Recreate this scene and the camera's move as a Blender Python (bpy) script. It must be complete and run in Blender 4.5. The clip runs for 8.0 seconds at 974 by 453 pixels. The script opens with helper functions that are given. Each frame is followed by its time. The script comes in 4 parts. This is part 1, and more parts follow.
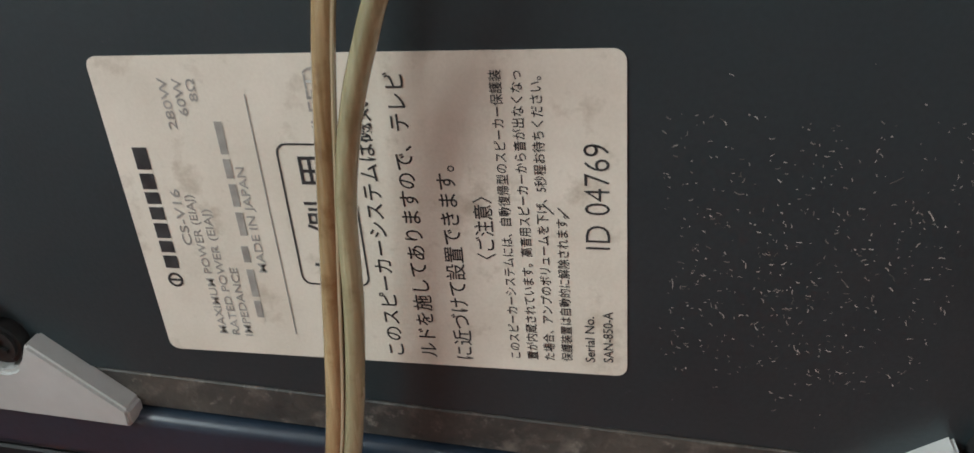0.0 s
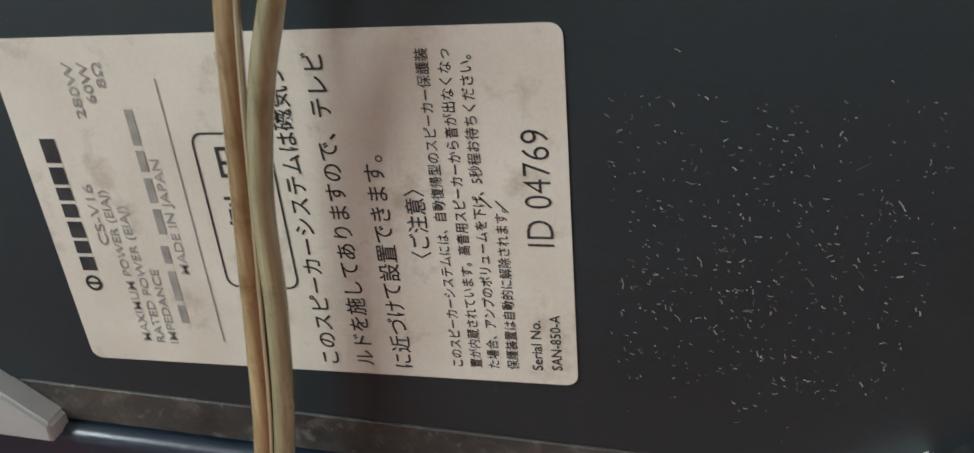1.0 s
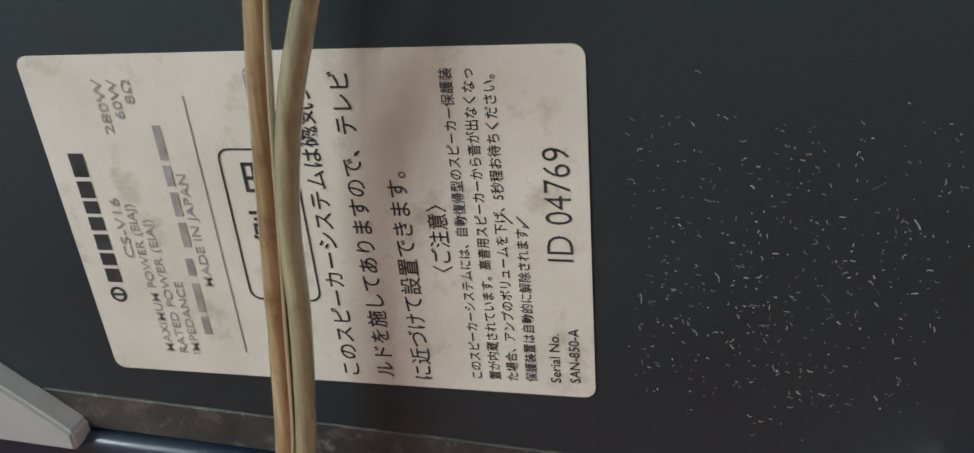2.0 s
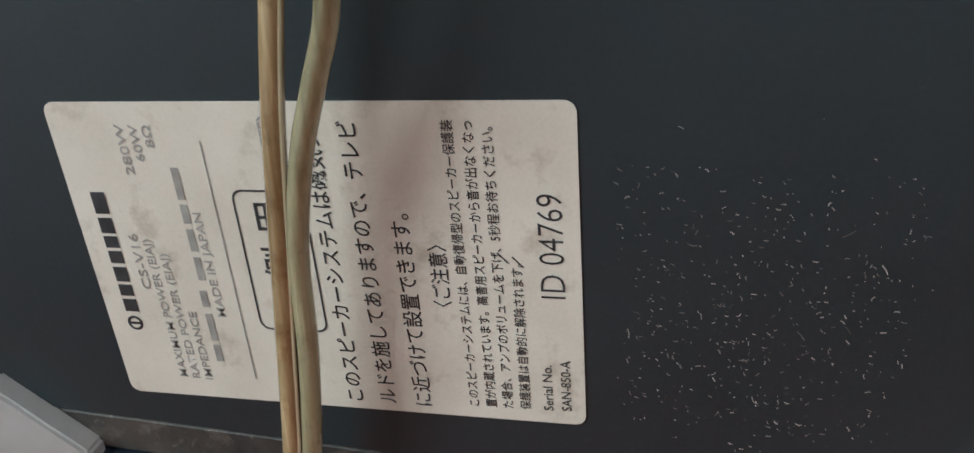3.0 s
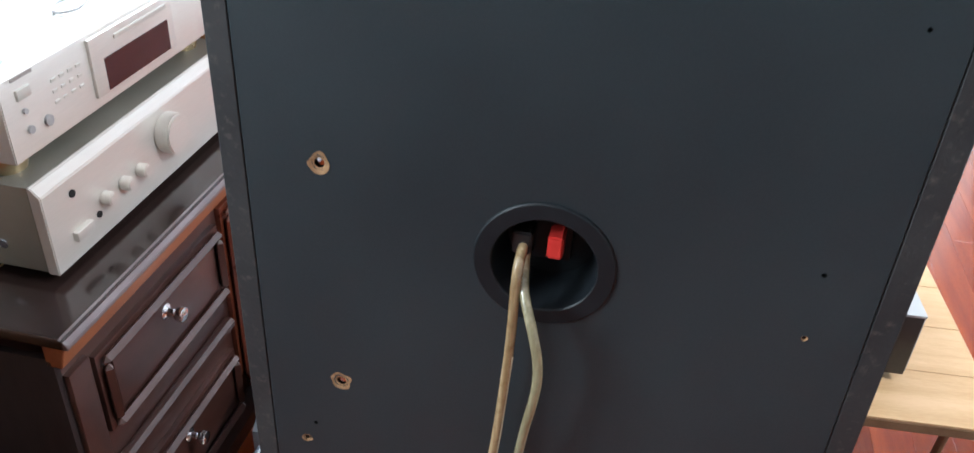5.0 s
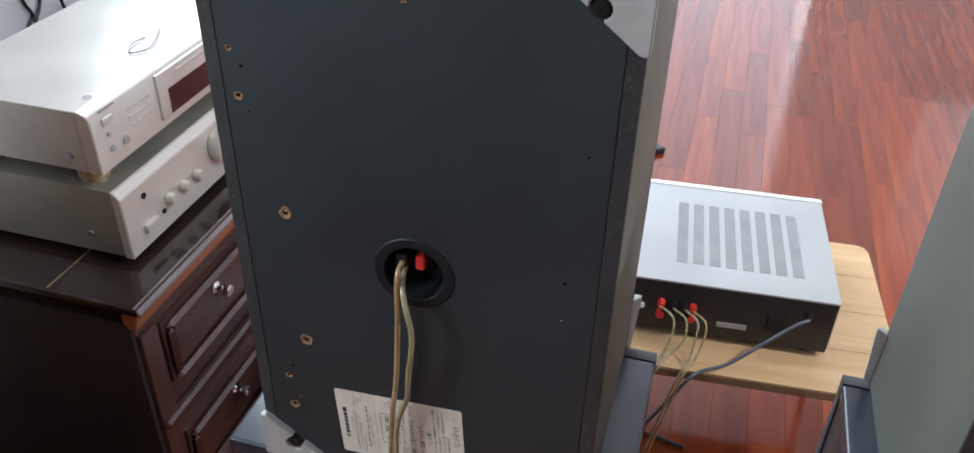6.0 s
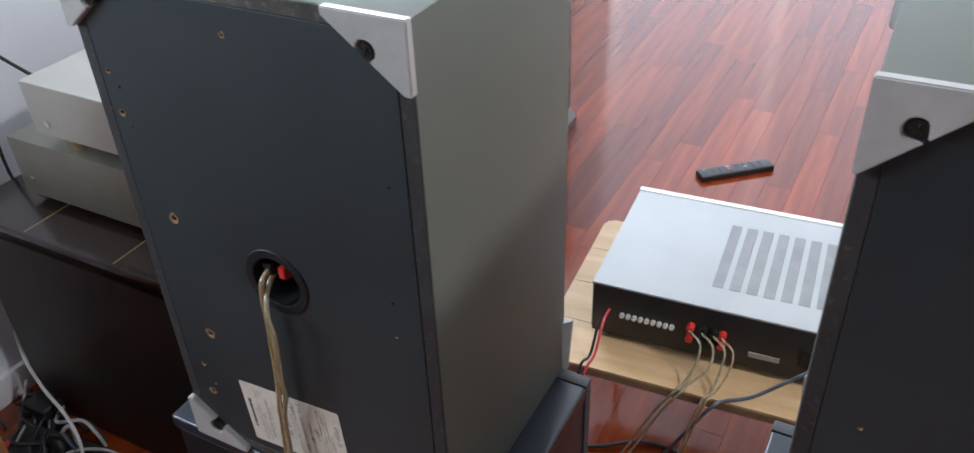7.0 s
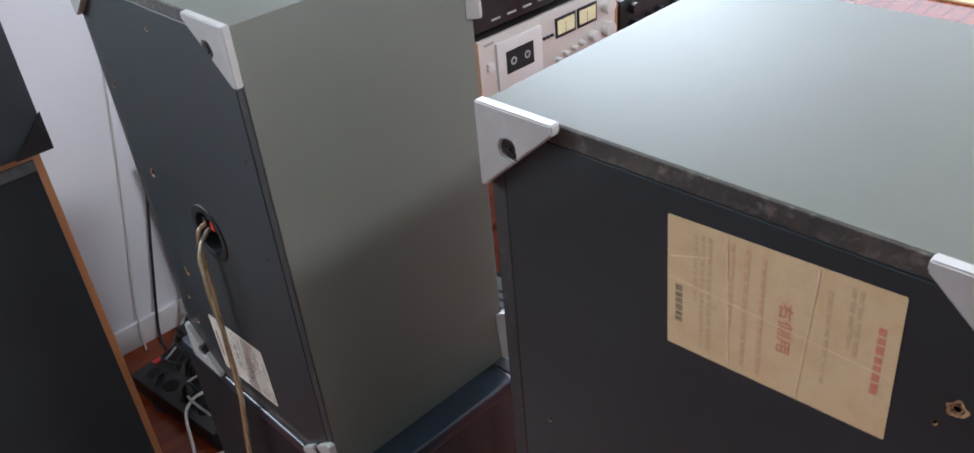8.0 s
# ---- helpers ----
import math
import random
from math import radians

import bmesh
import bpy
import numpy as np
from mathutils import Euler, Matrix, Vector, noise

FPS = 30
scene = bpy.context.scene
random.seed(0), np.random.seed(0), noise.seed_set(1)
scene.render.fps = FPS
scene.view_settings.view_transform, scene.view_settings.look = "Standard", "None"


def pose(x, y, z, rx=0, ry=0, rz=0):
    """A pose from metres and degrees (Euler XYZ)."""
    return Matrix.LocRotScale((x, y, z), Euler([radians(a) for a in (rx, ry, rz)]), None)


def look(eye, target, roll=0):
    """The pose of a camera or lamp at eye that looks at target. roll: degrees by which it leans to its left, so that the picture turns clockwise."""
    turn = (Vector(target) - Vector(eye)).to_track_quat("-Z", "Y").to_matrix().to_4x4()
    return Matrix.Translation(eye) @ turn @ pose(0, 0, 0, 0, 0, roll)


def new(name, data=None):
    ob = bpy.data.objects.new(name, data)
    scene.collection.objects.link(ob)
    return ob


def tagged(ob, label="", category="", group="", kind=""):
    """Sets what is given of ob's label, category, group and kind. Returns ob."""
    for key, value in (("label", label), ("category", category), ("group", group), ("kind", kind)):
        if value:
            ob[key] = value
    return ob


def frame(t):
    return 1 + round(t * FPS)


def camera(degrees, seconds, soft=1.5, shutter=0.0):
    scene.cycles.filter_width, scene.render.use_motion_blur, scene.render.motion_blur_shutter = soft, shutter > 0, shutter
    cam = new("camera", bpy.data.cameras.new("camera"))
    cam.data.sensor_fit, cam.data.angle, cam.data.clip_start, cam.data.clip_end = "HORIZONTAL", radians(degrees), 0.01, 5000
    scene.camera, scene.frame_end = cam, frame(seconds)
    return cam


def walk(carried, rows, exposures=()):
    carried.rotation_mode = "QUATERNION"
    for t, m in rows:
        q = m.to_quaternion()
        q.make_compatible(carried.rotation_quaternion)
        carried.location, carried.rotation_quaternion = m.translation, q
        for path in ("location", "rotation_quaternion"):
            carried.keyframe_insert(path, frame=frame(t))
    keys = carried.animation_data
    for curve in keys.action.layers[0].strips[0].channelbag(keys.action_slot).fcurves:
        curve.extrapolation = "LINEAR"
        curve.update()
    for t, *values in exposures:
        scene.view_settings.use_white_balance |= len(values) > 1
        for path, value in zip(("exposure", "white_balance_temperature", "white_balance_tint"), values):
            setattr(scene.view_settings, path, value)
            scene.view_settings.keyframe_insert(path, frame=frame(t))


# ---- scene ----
cam = camera(58.3, 8.0, shutter=0.12)
PATH = [
    (0, (0.025, -0.143, 0.785), (-0.338, 1.571, -0.179), -1.2),
    (0.3, (0.0279, -0.1356, 0.7732), (-0.3775, 1.586, -0.1853), -1.9),
    (0.5, (0.0315, -0.1349, 0.7706), (-0.3415, 1.586, -0.1873), -1.3),
    (0.7, (0.0400, -0.1314, 0.7674), (-0.3866, 1.586, -0.1474), -2.15),
    (1, (0.0348, -0.1300, 0.7756), (-0.3411, 1.595, -0.1650), -1.6),
    (1.2, (0.029, -0.132, 0.778), (-0.337, 1.597, -0.158), -1.5),
    (2.3, (0.0329, -0.1323, 0.7790), (-0.3548, 1.595, -0.1511), -1.5),
    (2.5, (0.031, -0.134, 0.780), (-0.345, 1.595, -0.152), -1.3),
    (3, (0.0338, -0.1378, 0.7890), (-0.3508, 1.608, -0.1414), -1.1),
    (3.5, (0.0221, -0.1526, 0.8022), (-0.3479, 1.589, -0.1307), -0.35),
    (4, (0.0177, -0.1855, 0.8281), (-0.3577, 1.559, -0.0856), 0.65),
    (4.3, (0.015, -0.213, 0.896), (-0.283, 1.496, -0.096), 2.0),
    (4.5, (0.0148, -0.2305, 0.9423), (-0.290, 1.470, -0.064), 2.75),
    (4.7, (0.013, -0.250, 0.984), (-0.300, 1.430, -0.056), 3.2),
    (5.8, (0.101, -0.389, 1.204), (-0.24, 1.218, 0.064), 2.7),
    (6, (0.151, -0.427, 1.214), (-0.283, 1.159, 0.076), 1.6),
    (6.5, (0.235, -0.427, 1.239), (-0.415, 1.088, 0.106), 0.3),
    (7, (0.358, -0.358, 1.242), (-0.444, 1.078, 0.104), -2.4),
    (7.3, (0.473, -0.336, 1.245), (-0.494, 1.003, 0.119), -4.2),
    (7.5, (0.544, -0.33, 1.256), (-0.537, 0.934, 0.146), -4.6),
    (7.7, (0.591, -0.311, 1.263), (-0.571, 0.885, 0.159), -4.8),
    (8, (0.632, -0.25, 1.263), (-0.622, 0.859, 0.169), -5.6),
]
EXPOSURE = [(0.0, 0.33, 6950, 5), (2.5, 0.38, 6600, 3), (3.5, 0.38, 6500, 4), (4.0, 0.5, 6400, 5), (4.5, 0.75, 6300, 7), (4.8, 0.65, 6300, 8), (5.8, 0.08, 6500, 10), (6.5, -0.03, 6400, 10), (7.0, -0.08, 6350, 10), (7.5, 0.08, 6220, 9), (7.7, 0.15, 6250, 10), (8.0, 0.12, 6320, 11)]
walk(cam, [(t, look(eye, target, roll)) for t, eye, target, roll in PATH], EXPOSURE)

# ---- world and light ----
world = bpy.data.worlds.new("world")
scene.world = world
world.use_nodes = True
sky = world.node_tree.nodes.new("ShaderNodeTexSky")
sky.sky_type, sky.sun_disc = "NISHITA", False
sky.sun_elevation, sky.sun_rotation = radians(38), radians(120)
back = world.node_tree.nodes["Background"]
back.inputs["Strength"].default_value = 0.12
world.node_tree.links.new(sky.outputs[0], back.inputs[0])

sun = new("sun", bpy.data.lights.new("sun", "SUN"))
sun.data.energy, sun.data.angle, sun.data.color = 2.0, radians(0.5), (1.0, 0.95, 0.88)
sun.matrix_world = look((6, -4, 6), (0, 0, 0))


def window_light(name, eye, target, w, h, watts, col):
    lamp = new(name, bpy.data.lights.new(name, "AREA"))
    lamp.data.shape, lamp.data.size, lamp.data.size_y = "RECTANGLE", w, h
    lamp.data.energy, lamp.data.color = watts, col
    lamp.matrix_world = look(eye, target)


ROOM_X0, ROOM_X1, ROOM_Y0, ROOM_Y1, ROOM_H = -1.10, 3.3, -2.9, 3.52, 2.65
window_light("daylight_front", (-0.29, ROOM_Y1 + 0.05, 1.15), (-0.29, 0, 1.15), 1.60, 2.2, 25, (0.83, 0.89, 1.0))
window_light("daylight_west", (ROOM_X0 - 0.05, 2.05, 1.725), (0, 2.05, 1.725), 1.9, 1.55, 88, (0.79, 0.885, 1.0))
window_light("daylight_rear", (ROOM_X0 - 0.05, -0.75, 1.55), (0, -0.75, 1.55), 0.74, 0.8, 29, (0.80, 0.92, 1.0))
window_light("daylight_corner", (1.3, ROOM_Y1 + 0.05, 0.95), (1.3, 0, 0.95), 0.4, 0.9, 1.2, (0.92, 0.97, 1.0))
lamp_on = new("ceiling_light_glow", bpy.data.lights.new("ceiling_light_glow", "AREA"))
lamp_on.data.shape, lamp_on.data.size, lamp_on.data.energy, lamp_on.data.color = "DISK", 0.34, 54, (0.97, 0.98, 1.0)
lamp_on.matrix_world = look((1.95, 0.25, ROOM_H - 0.085), (1.95, 0.25, 0))


# ---- materials ----
def surface(name, a, b, rough=0.5, scale=8.0, metal=0.0, bump=0.0, fine=220.0, stretch=(1, 1, 1), spread=0.12, coat=0.0, island=0.0, spec=0.5, coat_rough=0.12):
    """A procedural surface that mixes colours a and b at two scales, with varied gloss and fine relief."""
    m = bpy.data.materials.new(name)
    m.use_nodes = True
    n, l = m.node_tree.nodes, m.node_tree.links
    p = n["Principled BSDF"]
    tc, mp = n.new("ShaderNodeTexCoord"), n.new("ShaderNodeMapping")
    mp.inputs["Scale"].default_value = stretch
    l.new(tc.outputs["Object"], mp.inputs["Vector"])
    big, small = n.new("ShaderNodeTexNoise"), n.new("ShaderNodeTexNoise")
    big.inputs["Scale"].default_value, big.inputs["Detail"].default_value = scale, 5
    small.inputs["Scale"].default_value, small.inputs["Detail"].default_value = fine, 3
    for t in (big, small):
        l.new(mp.outputs[0], t.inputs["Vector"])
    add = n.new("ShaderNodeMath")
    add.operation = "MULTIPLY_ADD"
    l.new(small.outputs["Fac"], add.inputs[0])
    add.inputs[1].default_value = 0.35
    l.new(big.outputs["Fac"], add.inputs[2])
    ramp = n.new("ShaderNodeValToRGB")
    ramp.color_ramp.elements[0].position, ramp.color_ramp.elements[1].position = 0.48, 0.88
    ramp.color_ramp.elements[0].color, ramp.color_ramp.elements[1].color = (*a, 1), (*b, 1)
    l.new(add.outputs[0], ramp.inputs[0])
    out = ramp.outputs[0]
    if island:
        info, hsv, mr = n.new("ShaderNodeObjectInfo"), n.new("ShaderNodeHueSaturation"), n.new("ShaderNodeMapRange")
        mr.inputs["To Min"].default_value, mr.inputs["To Max"].default_value = 1 - island, 1 + island
        l.new(info.outputs["Random"], mr.inputs[0])
        l.new(mr.outputs[0], hsv.inputs["Value"])
        l.new(out, hsv.inputs["Color"])
        out = hsv.outputs[0]
    l.new(out, p.inputs["Base Color"])
    mr = n.new("ShaderNodeMapRange")
    mr.inputs["To Min"].default_value, mr.inputs["To Max"].default_value = max(0.02, rough - spread), min(1, rough + spread)
    l.new(big.outputs["Fac"], mr.inputs[0])
    l.new(mr.outputs[0], p.inputs["Roughness"])
    p.inputs["Metallic"].default_value = metal
    p.inputs["Specular IOR Level"].default_value = spec
    p.inputs["Coat Weight"].default_value = coat
    p.inputs["Coat Roughness"].default_value = coat_rough
    if bump:
        bp = n.new("ShaderNodeBump")
        bp.inputs["Strength"].default_value, bp.inputs["Distance"].default_value = bump, 0.0006
        l.new(small.outputs["Fac"], bp.inputs["Height"])
        l.new(bp.outputs[0], p.inputs["Normal"])
    return m


BLACK_PANEL = surface("black_back_panel", (0.0167, 0.0255, 0.0295), (0.0285, 0.0405, 0.0450), 0.41, 6, bump=0.1, fine=900)
RIM = surface("worn_black_edge", (0.026, 0.025, 0.025), (0.074, 0.063, 0.053), 0.6, 40, bump=0.6, fine=500)
RIM_DARK = surface("black_cabinet_edge", (0.022, 0.025, 0.027), (0.036, 0.037, 0.037), 0.55, 30, bump=0.3, fine=500)
OLIVE = surface("grey_olive_vinyl", (0.096, 0.107, 0.084), (0.118, 0.129, 0.104), 0.54, 5, bump=0.1, fine=1200, spread=0.04, spec=0.9)
CAP = surface("silver_grey_cap", (0.42, 0.415, 0.40), (0.51, 0.50, 0.485), 0.38, 30, metal=0.15, bump=0.1)
SCREW = surface("black_screw", (0.02, 0.02, 0.02), (0.05, 0.05, 0.05), 0.35, 60, metal=0.6)
CUP_BLACK = surface("satin_cup_black", (0.006, 0.008, 0.010), (0.010, 0.013, 0.016), 0.48, 20, bump=0.1, spec=0.35)
BLACK_PLASTIC = surface("black_plastic", (0.010, 0.010, 0.011), (0.018, 0.018, 0.019), 0.35, 20, bump=0.1)
DEEP_BLACK = surface("hole_dark", (0.004, 0.004, 0.004), (0.008, 0.007, 0.006), 0.8, 30)
RED_PLASTIC = surface("red_plastic", (0.55, 0.03, 0.025), (0.68, 0.05, 0.04), 0.35, 50)
RAW_WOOD = surface("chipped_particle_board", (0.24, 0.125, 0.055), (0.46, 0.27, 0.14), 0.85, 300, bump=1.0, fine=900)
PAPER = surface("cream_label_paper", (0.66, 0.59, 0.50), (0.76, 0.69, 0.60), 0.45, 55, bump=0.1, fine=1500)


def stained(m, scale, lo, hi, col, amount, stretch=(1, 1, 1)):
    """Blotches of another colour over a surface."""
    n, l = m.node_tree.nodes, m.node_tree.links
    p = n["Principled BSDF"]
    src = p.inputs["Base Color"].links[0].from_socket
    tc, nz, ramp, mix, mul = n.new("ShaderNodeTexCoord"), n.new("ShaderNodeTexNoise"), n.new("ShaderNodeMapRange"), n.new("ShaderNodeMix"), n.new("ShaderNodeMath")
    nz.inputs["Scale"].default_value, nz.inputs["Detail"].default_value, nz.inputs["Roughness"].default_value = scale, 6, 0.65
    ramp.inputs["From Min"].default_value, ramp.inputs["From Max"].default_value = lo, hi
    mul.operation, mul.inputs[1].default_value = "MULTIPLY", amount
    mix.data_type, mix.inputs[7].default_value = "RGBA", (*col, 1)
    mp = n.new("ShaderNodeMapping")
    mp.inputs["Scale"].default_value = stretch
    l.new(tc.outputs["Object"], mp.inputs["Vector"])
    l.new(mp.outputs[0], nz.inputs["Vector"])
    l.new(nz.outputs["Fac"], ramp.inputs[0])
    l.new(ramp.outputs[0], mul.inputs[0])
    l.new(mul.outputs[0], mix.inputs[0])
    l.new(src, mix.inputs[6])
    l.new(mix.outputs[2], p.inputs["Base Color"])
    return m


stained(PAPER, 75, 0.56, 0.72, (0.36, 0.28, 0.20), 0.6)
stained(RIM, 120, 0.53, 0.72, (0.19, 0.16, 0.135), 0.75)
stained(RIM, 300, 0.60, 0.72, (0.30, 0.27, 0.23), 0.5)
stained(RIM_DARK, 220, 0.56, 0.70, (0.12, 0.105, 0.09), 0.6)
stained(BLACK_PANEL, 260, 0.70, 0.78, (0.10, 0.10, 0.10), 0.5)
stained(OLIVE, 16, 0.42, 0.68, (0.095, 0.094, 0.078), 0.35, (1, 1, 0.1))
stained(OLIVE, 40, 0.60, 0.80, (0.10, 0.10, 0.085), 0.35)
OLD_PAPER = surface("yellowed_label_paper", (0.62, 0.43, 0.235), (0.75, 0.56, 0.34), 0.5, 60, bump=0.1, fine=1500)
stained(OLD_PAPER, 60, 0.52, 0.75, (0.42, 0.26, 0.14), 0.5)
FOLD = surface("worn_paper_fold", (0.66, 0.48, 0.29), (0.80, 0.63, 0.42), 0.55, 90)
STAMP_INK = surface("worn_stamp_ink", (0.20, 0.15, 0.10), (0.34, 0.25, 0.16), 0.5, 300)
INK = surface("black_ink", (0.02, 0.02, 0.022), (0.05, 0.05, 0.052), 0.5, 300)
GREY_INK = surface("grey_ink", (0.27, 0.25, 0.23), (0.40, 0.375, 0.34), 0.5, 300)
RED_INK = surface("red_ink", (0.60, 0.20, 0.13), (0.66, 0.27, 0.18), 0.5, 300)
FADED_INK = surface("faded_brown_ink", (0.54, 0.38, 0.22), (0.62, 0.45, 0.28), 0.5, 300)
FADED_RED = surface("faded_red_ink", (0.61, 0.36, 0.21), (0.69, 0.44, 0.28), 0.5, 300)
DUST = surface("pale_dust", (0.36, 0.33, 0.29), (0.58, 0.54, 0.48), 0.95, 300)


def each_differs(m, low):
    """Scale the colour of every loose speck by its own random value."""
    n, l = m.node_tree.nodes, m.node_tree.links
    p = n["Principled BSDF"]
    src = p.inputs["Base Color"].links[0].from_socket
    geo, mr, hsv = n.new("ShaderNodeNewGeometry"), n.new("ShaderNodeMapRange"), n.new("ShaderNodeHueSaturation")
    mr.inputs["To Min"].default_value, mr.inputs["To Max"].default_value = low, 1.15
    l.new(geo.outputs["Random Per Island"], mr.inputs[0])
    l.new(mr.outputs[0], hsv.inputs["Value"])
    l.new(src, hsv.inputs["Color"])
    l.new(hsv.outputs[0], p.inputs["Base Color"])


each_differs(DUST, 0.2)
WIRE_A = surface("amber_clear_cable", (0.22, 0.135, 0.060), (0.50, 0.36, 0.20), 0.24, 260, bump=0.2, fine=900, stretch=(1, 1, 0.05), coat=1.0)
WIRE_B = surface("greenish_clear_cable", (0.185, 0.160, 0.088), (0.38, 0.335, 0.205), 0.24, 260, bump=0.2, fine=900, stretch=(1, 1, 0.05), coat=1.0)
SEAM = surface("pale_cable_jacket", (0.50, 0.42, 0.27), (0.66, 0.57, 0.40), 0.25, 120, bump=0.1, stretch=(1, 1, 0.2), coat=1.0)
stained(WIRE_A, 150, 0.50, 0.72, (0.15, 0.075, 0.028), 0.7)
stained(WIRE_B, 150, 0.52, 0.74, (0.17, 0.145, 0.08), 0.6)
# Black gloss; the blue of reflected windows is put into the base colour.
STAND_TOP = surface("black_gloss_stand", (0.010, 0.018, 0.030), (0.020, 0.032, 0.050), 0.32, 14, bump=0.05, fine=600, spread=0.06, coat=0.4)
STAND_BACK = surface("matt_black_board", (0.006, 0.006, 0.008), (0.012, 0.012, 0.014), 0.6, 20, bump=0.2, fine=400, spec=0.3)
STAND_WOOD = surface("dark_grained_veneer", (0.018, 0.013, 0.014), (0.050, 0.038, 0.040), 0.4, 9, bump=0.4, fine=160, stretch=(5, 5, 0.35))
GREY_FRAME = surface("grey_front_frame", (0.05, 0.053, 0.058), (0.075, 0.078, 0.083), 0.5, 30, bump=0.2)
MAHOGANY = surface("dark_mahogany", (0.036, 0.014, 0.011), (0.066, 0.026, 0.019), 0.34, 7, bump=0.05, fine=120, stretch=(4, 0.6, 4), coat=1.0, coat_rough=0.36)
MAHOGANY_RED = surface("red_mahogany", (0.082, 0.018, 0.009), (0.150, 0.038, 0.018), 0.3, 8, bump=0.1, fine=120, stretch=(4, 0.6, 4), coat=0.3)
# Brighter copy of the red mahogany, with the light on it in the colour.
LIT_MOULDING = surface("lit_red_moulding", (0.27, 0.085, 0.030), (0.42, 0.145, 0.055), 0.35, 8, bump=0.1, fine=120, stretch=(4, 0.6, 4), coat=0.3)
SIDEBOARD_TOP = surface("near_black_wood_top", (0.016, 0.009, 0.008), (0.030, 0.017, 0.015), 0.22, 10, bump=0.05, fine=150, stretch=(4, 0.7, 4), coat=0.8)
# Paler than the top: the edge's highlight is put into the colour.
NOSE = surface("highlit_satin_edge", (0.10, 0.075, 0.075), (0.20, 0.16, 0.165), 0.38, 12, bump=0.05, fine=150, stretch=(4, 0.5, 4), coat=1.0, coat_rough=0.38)
# Darker wood for the end face alone; its shade is put into the colour.
END_WOOD = surface("shaded_end_panel", (0.020, 0.015, 0.015), (0.036, 0.027, 0.026), 0.42, 10, bump=0.05, fine=150, stretch=(4, 4, 0.7), spec=0.3)
BRASS = surface("brass_inlay", (0.55, 0.40, 0.19), (0.68, 0.52, 0.28), 0.35, 60, metal=0.8)
CHROME = surface("chrome", (0.75, 0.76, 0.78), (0.85, 0.86, 0.88), 0.12, 60, metal=1.0, spread=0.05)
BRONZE_GREY = surface("bronze_grey_metal", (0.24, 0.235, 0.20), (0.31, 0.30, 0.26), 0.38, 9, metal=0.35, bump=0.1, fine=800)
CHAMPAGNE = surface("champagne_metal", (0.56, 0.555, 0.50), (0.64, 0.635, 0.575), 0.36, 9, metal=0.35, bump=0.1, fine=800)
CHAMPAGNE_FACE = surface("champagne_face", (0.63, 0.60, 0.545), (0.71, 0.68, 0.62), 0.33, 9, metal=0.4, bump=0.1, fine=400, stretch=(1, 0.1, 1))
GOLD_FOOT = surface("gold_foot", (0.52, 0.42, 0.25), (0.62, 0.52, 0.33), 0.3, 30, metal=0.8)
SILVER_TOP = surface("silver_painted_steel", (0.37, 0.385, 0.385), (0.43, 0.445, 0.445), 0.58, 7, metal=0.1, bump=0.15, fine=900)
SILVER_TRIM = surface("silver_trim", (0.66, 0.65, 0.62), (0.74, 0.73, 0.70), 0.35, 9, metal=0.3)
SLOT_GREY = surface("grey_vent_mesh", (0.21, 0.215, 0.215), (0.27, 0.275, 0.275), 0.6, 26, bump=0.25, fine=900)
REAR_BLACK = surface("black_rear_steel", (0.013, 0.012, 0.012), (0.024, 0.022, 0.021), 0.45, 14, bump=0.1)
GREY_STEEL = surface("blue_grey_steel", (0.13, 0.15, 0.17), (0.17, 0.19, 0.21), 0.4, 8, metal=0.2, bump=0.1)
BOARD = surface("pale_pine_board", (0.46, 0.29, 0.14), (0.62, 0.43, 0.24), 0.5, 7, bump=0.2, fine=160, stretch=(0.5, 5, 5), island=0.08)
BOARD_EDGE = surface("brown_board_edge", (0.17, 0.10, 0.05), (0.25, 0.15, 0.08), 0.6, 30, bump=0.2)
OAK = surface("orange_oak_veneer", (0.30, 0.125, 0.045), (0.42, 0.19, 0.075), 0.45, 12, bump=0.2, fine=180, stretch=(4, 4, 0.4))
GRILLE = surface("black_grille_cloth", (0.006, 0.009, 0.011), (0.013, 0.017, 0.019), 0.85, 8, bump=0.8, fine=1400)
GRILLE_TOP = surface("dusty_grille_edge", (0.07, 0.075, 0.072), (0.11, 0.115, 0.11), 0.9, 60, bump=0.8, fine=1200)
WALL = surface("white_wall_paint", (0.78, 0.80, 0.84), (0.83, 0.85, 0.88), 0.6, 3, bump=0.15, fine=260)
CEIL = surface("white_ceiling_paint", (0.78, 0.78, 0.78), (0.82, 0.82, 0.82), 0.8, 3, bump=0.1)
# Dark taupe chosen to weaken bounce light on the loudspeakers' backs.
SOUTH_WALL = surface("dark_fill_cut_paint", (0.14, 0.127, 0.115), (0.175, 0.16, 0.145), 0.7, 3, bump=0.15, fine=260)
TRIM = surface("white_trim_paint", (0.78, 0.78, 0.79), (0.83, 0.83, 0.84), 0.4, 12, bump=0.05)
PLANK = surface("red_jatoba_plank", (0.135, 0.0185, 0.0045), (0.25, 0.0465, 0.0105), 0.13, 5, bump=0.05, fine=130, stretch=(6, 0.5, 6), spread=0.04, island=0.27, spec=0.5)
JOINT = surface("dark_floor_joint", (0.07, 0.022, 0.012), (0.10, 0.03, 0.016), 0.6, 20)
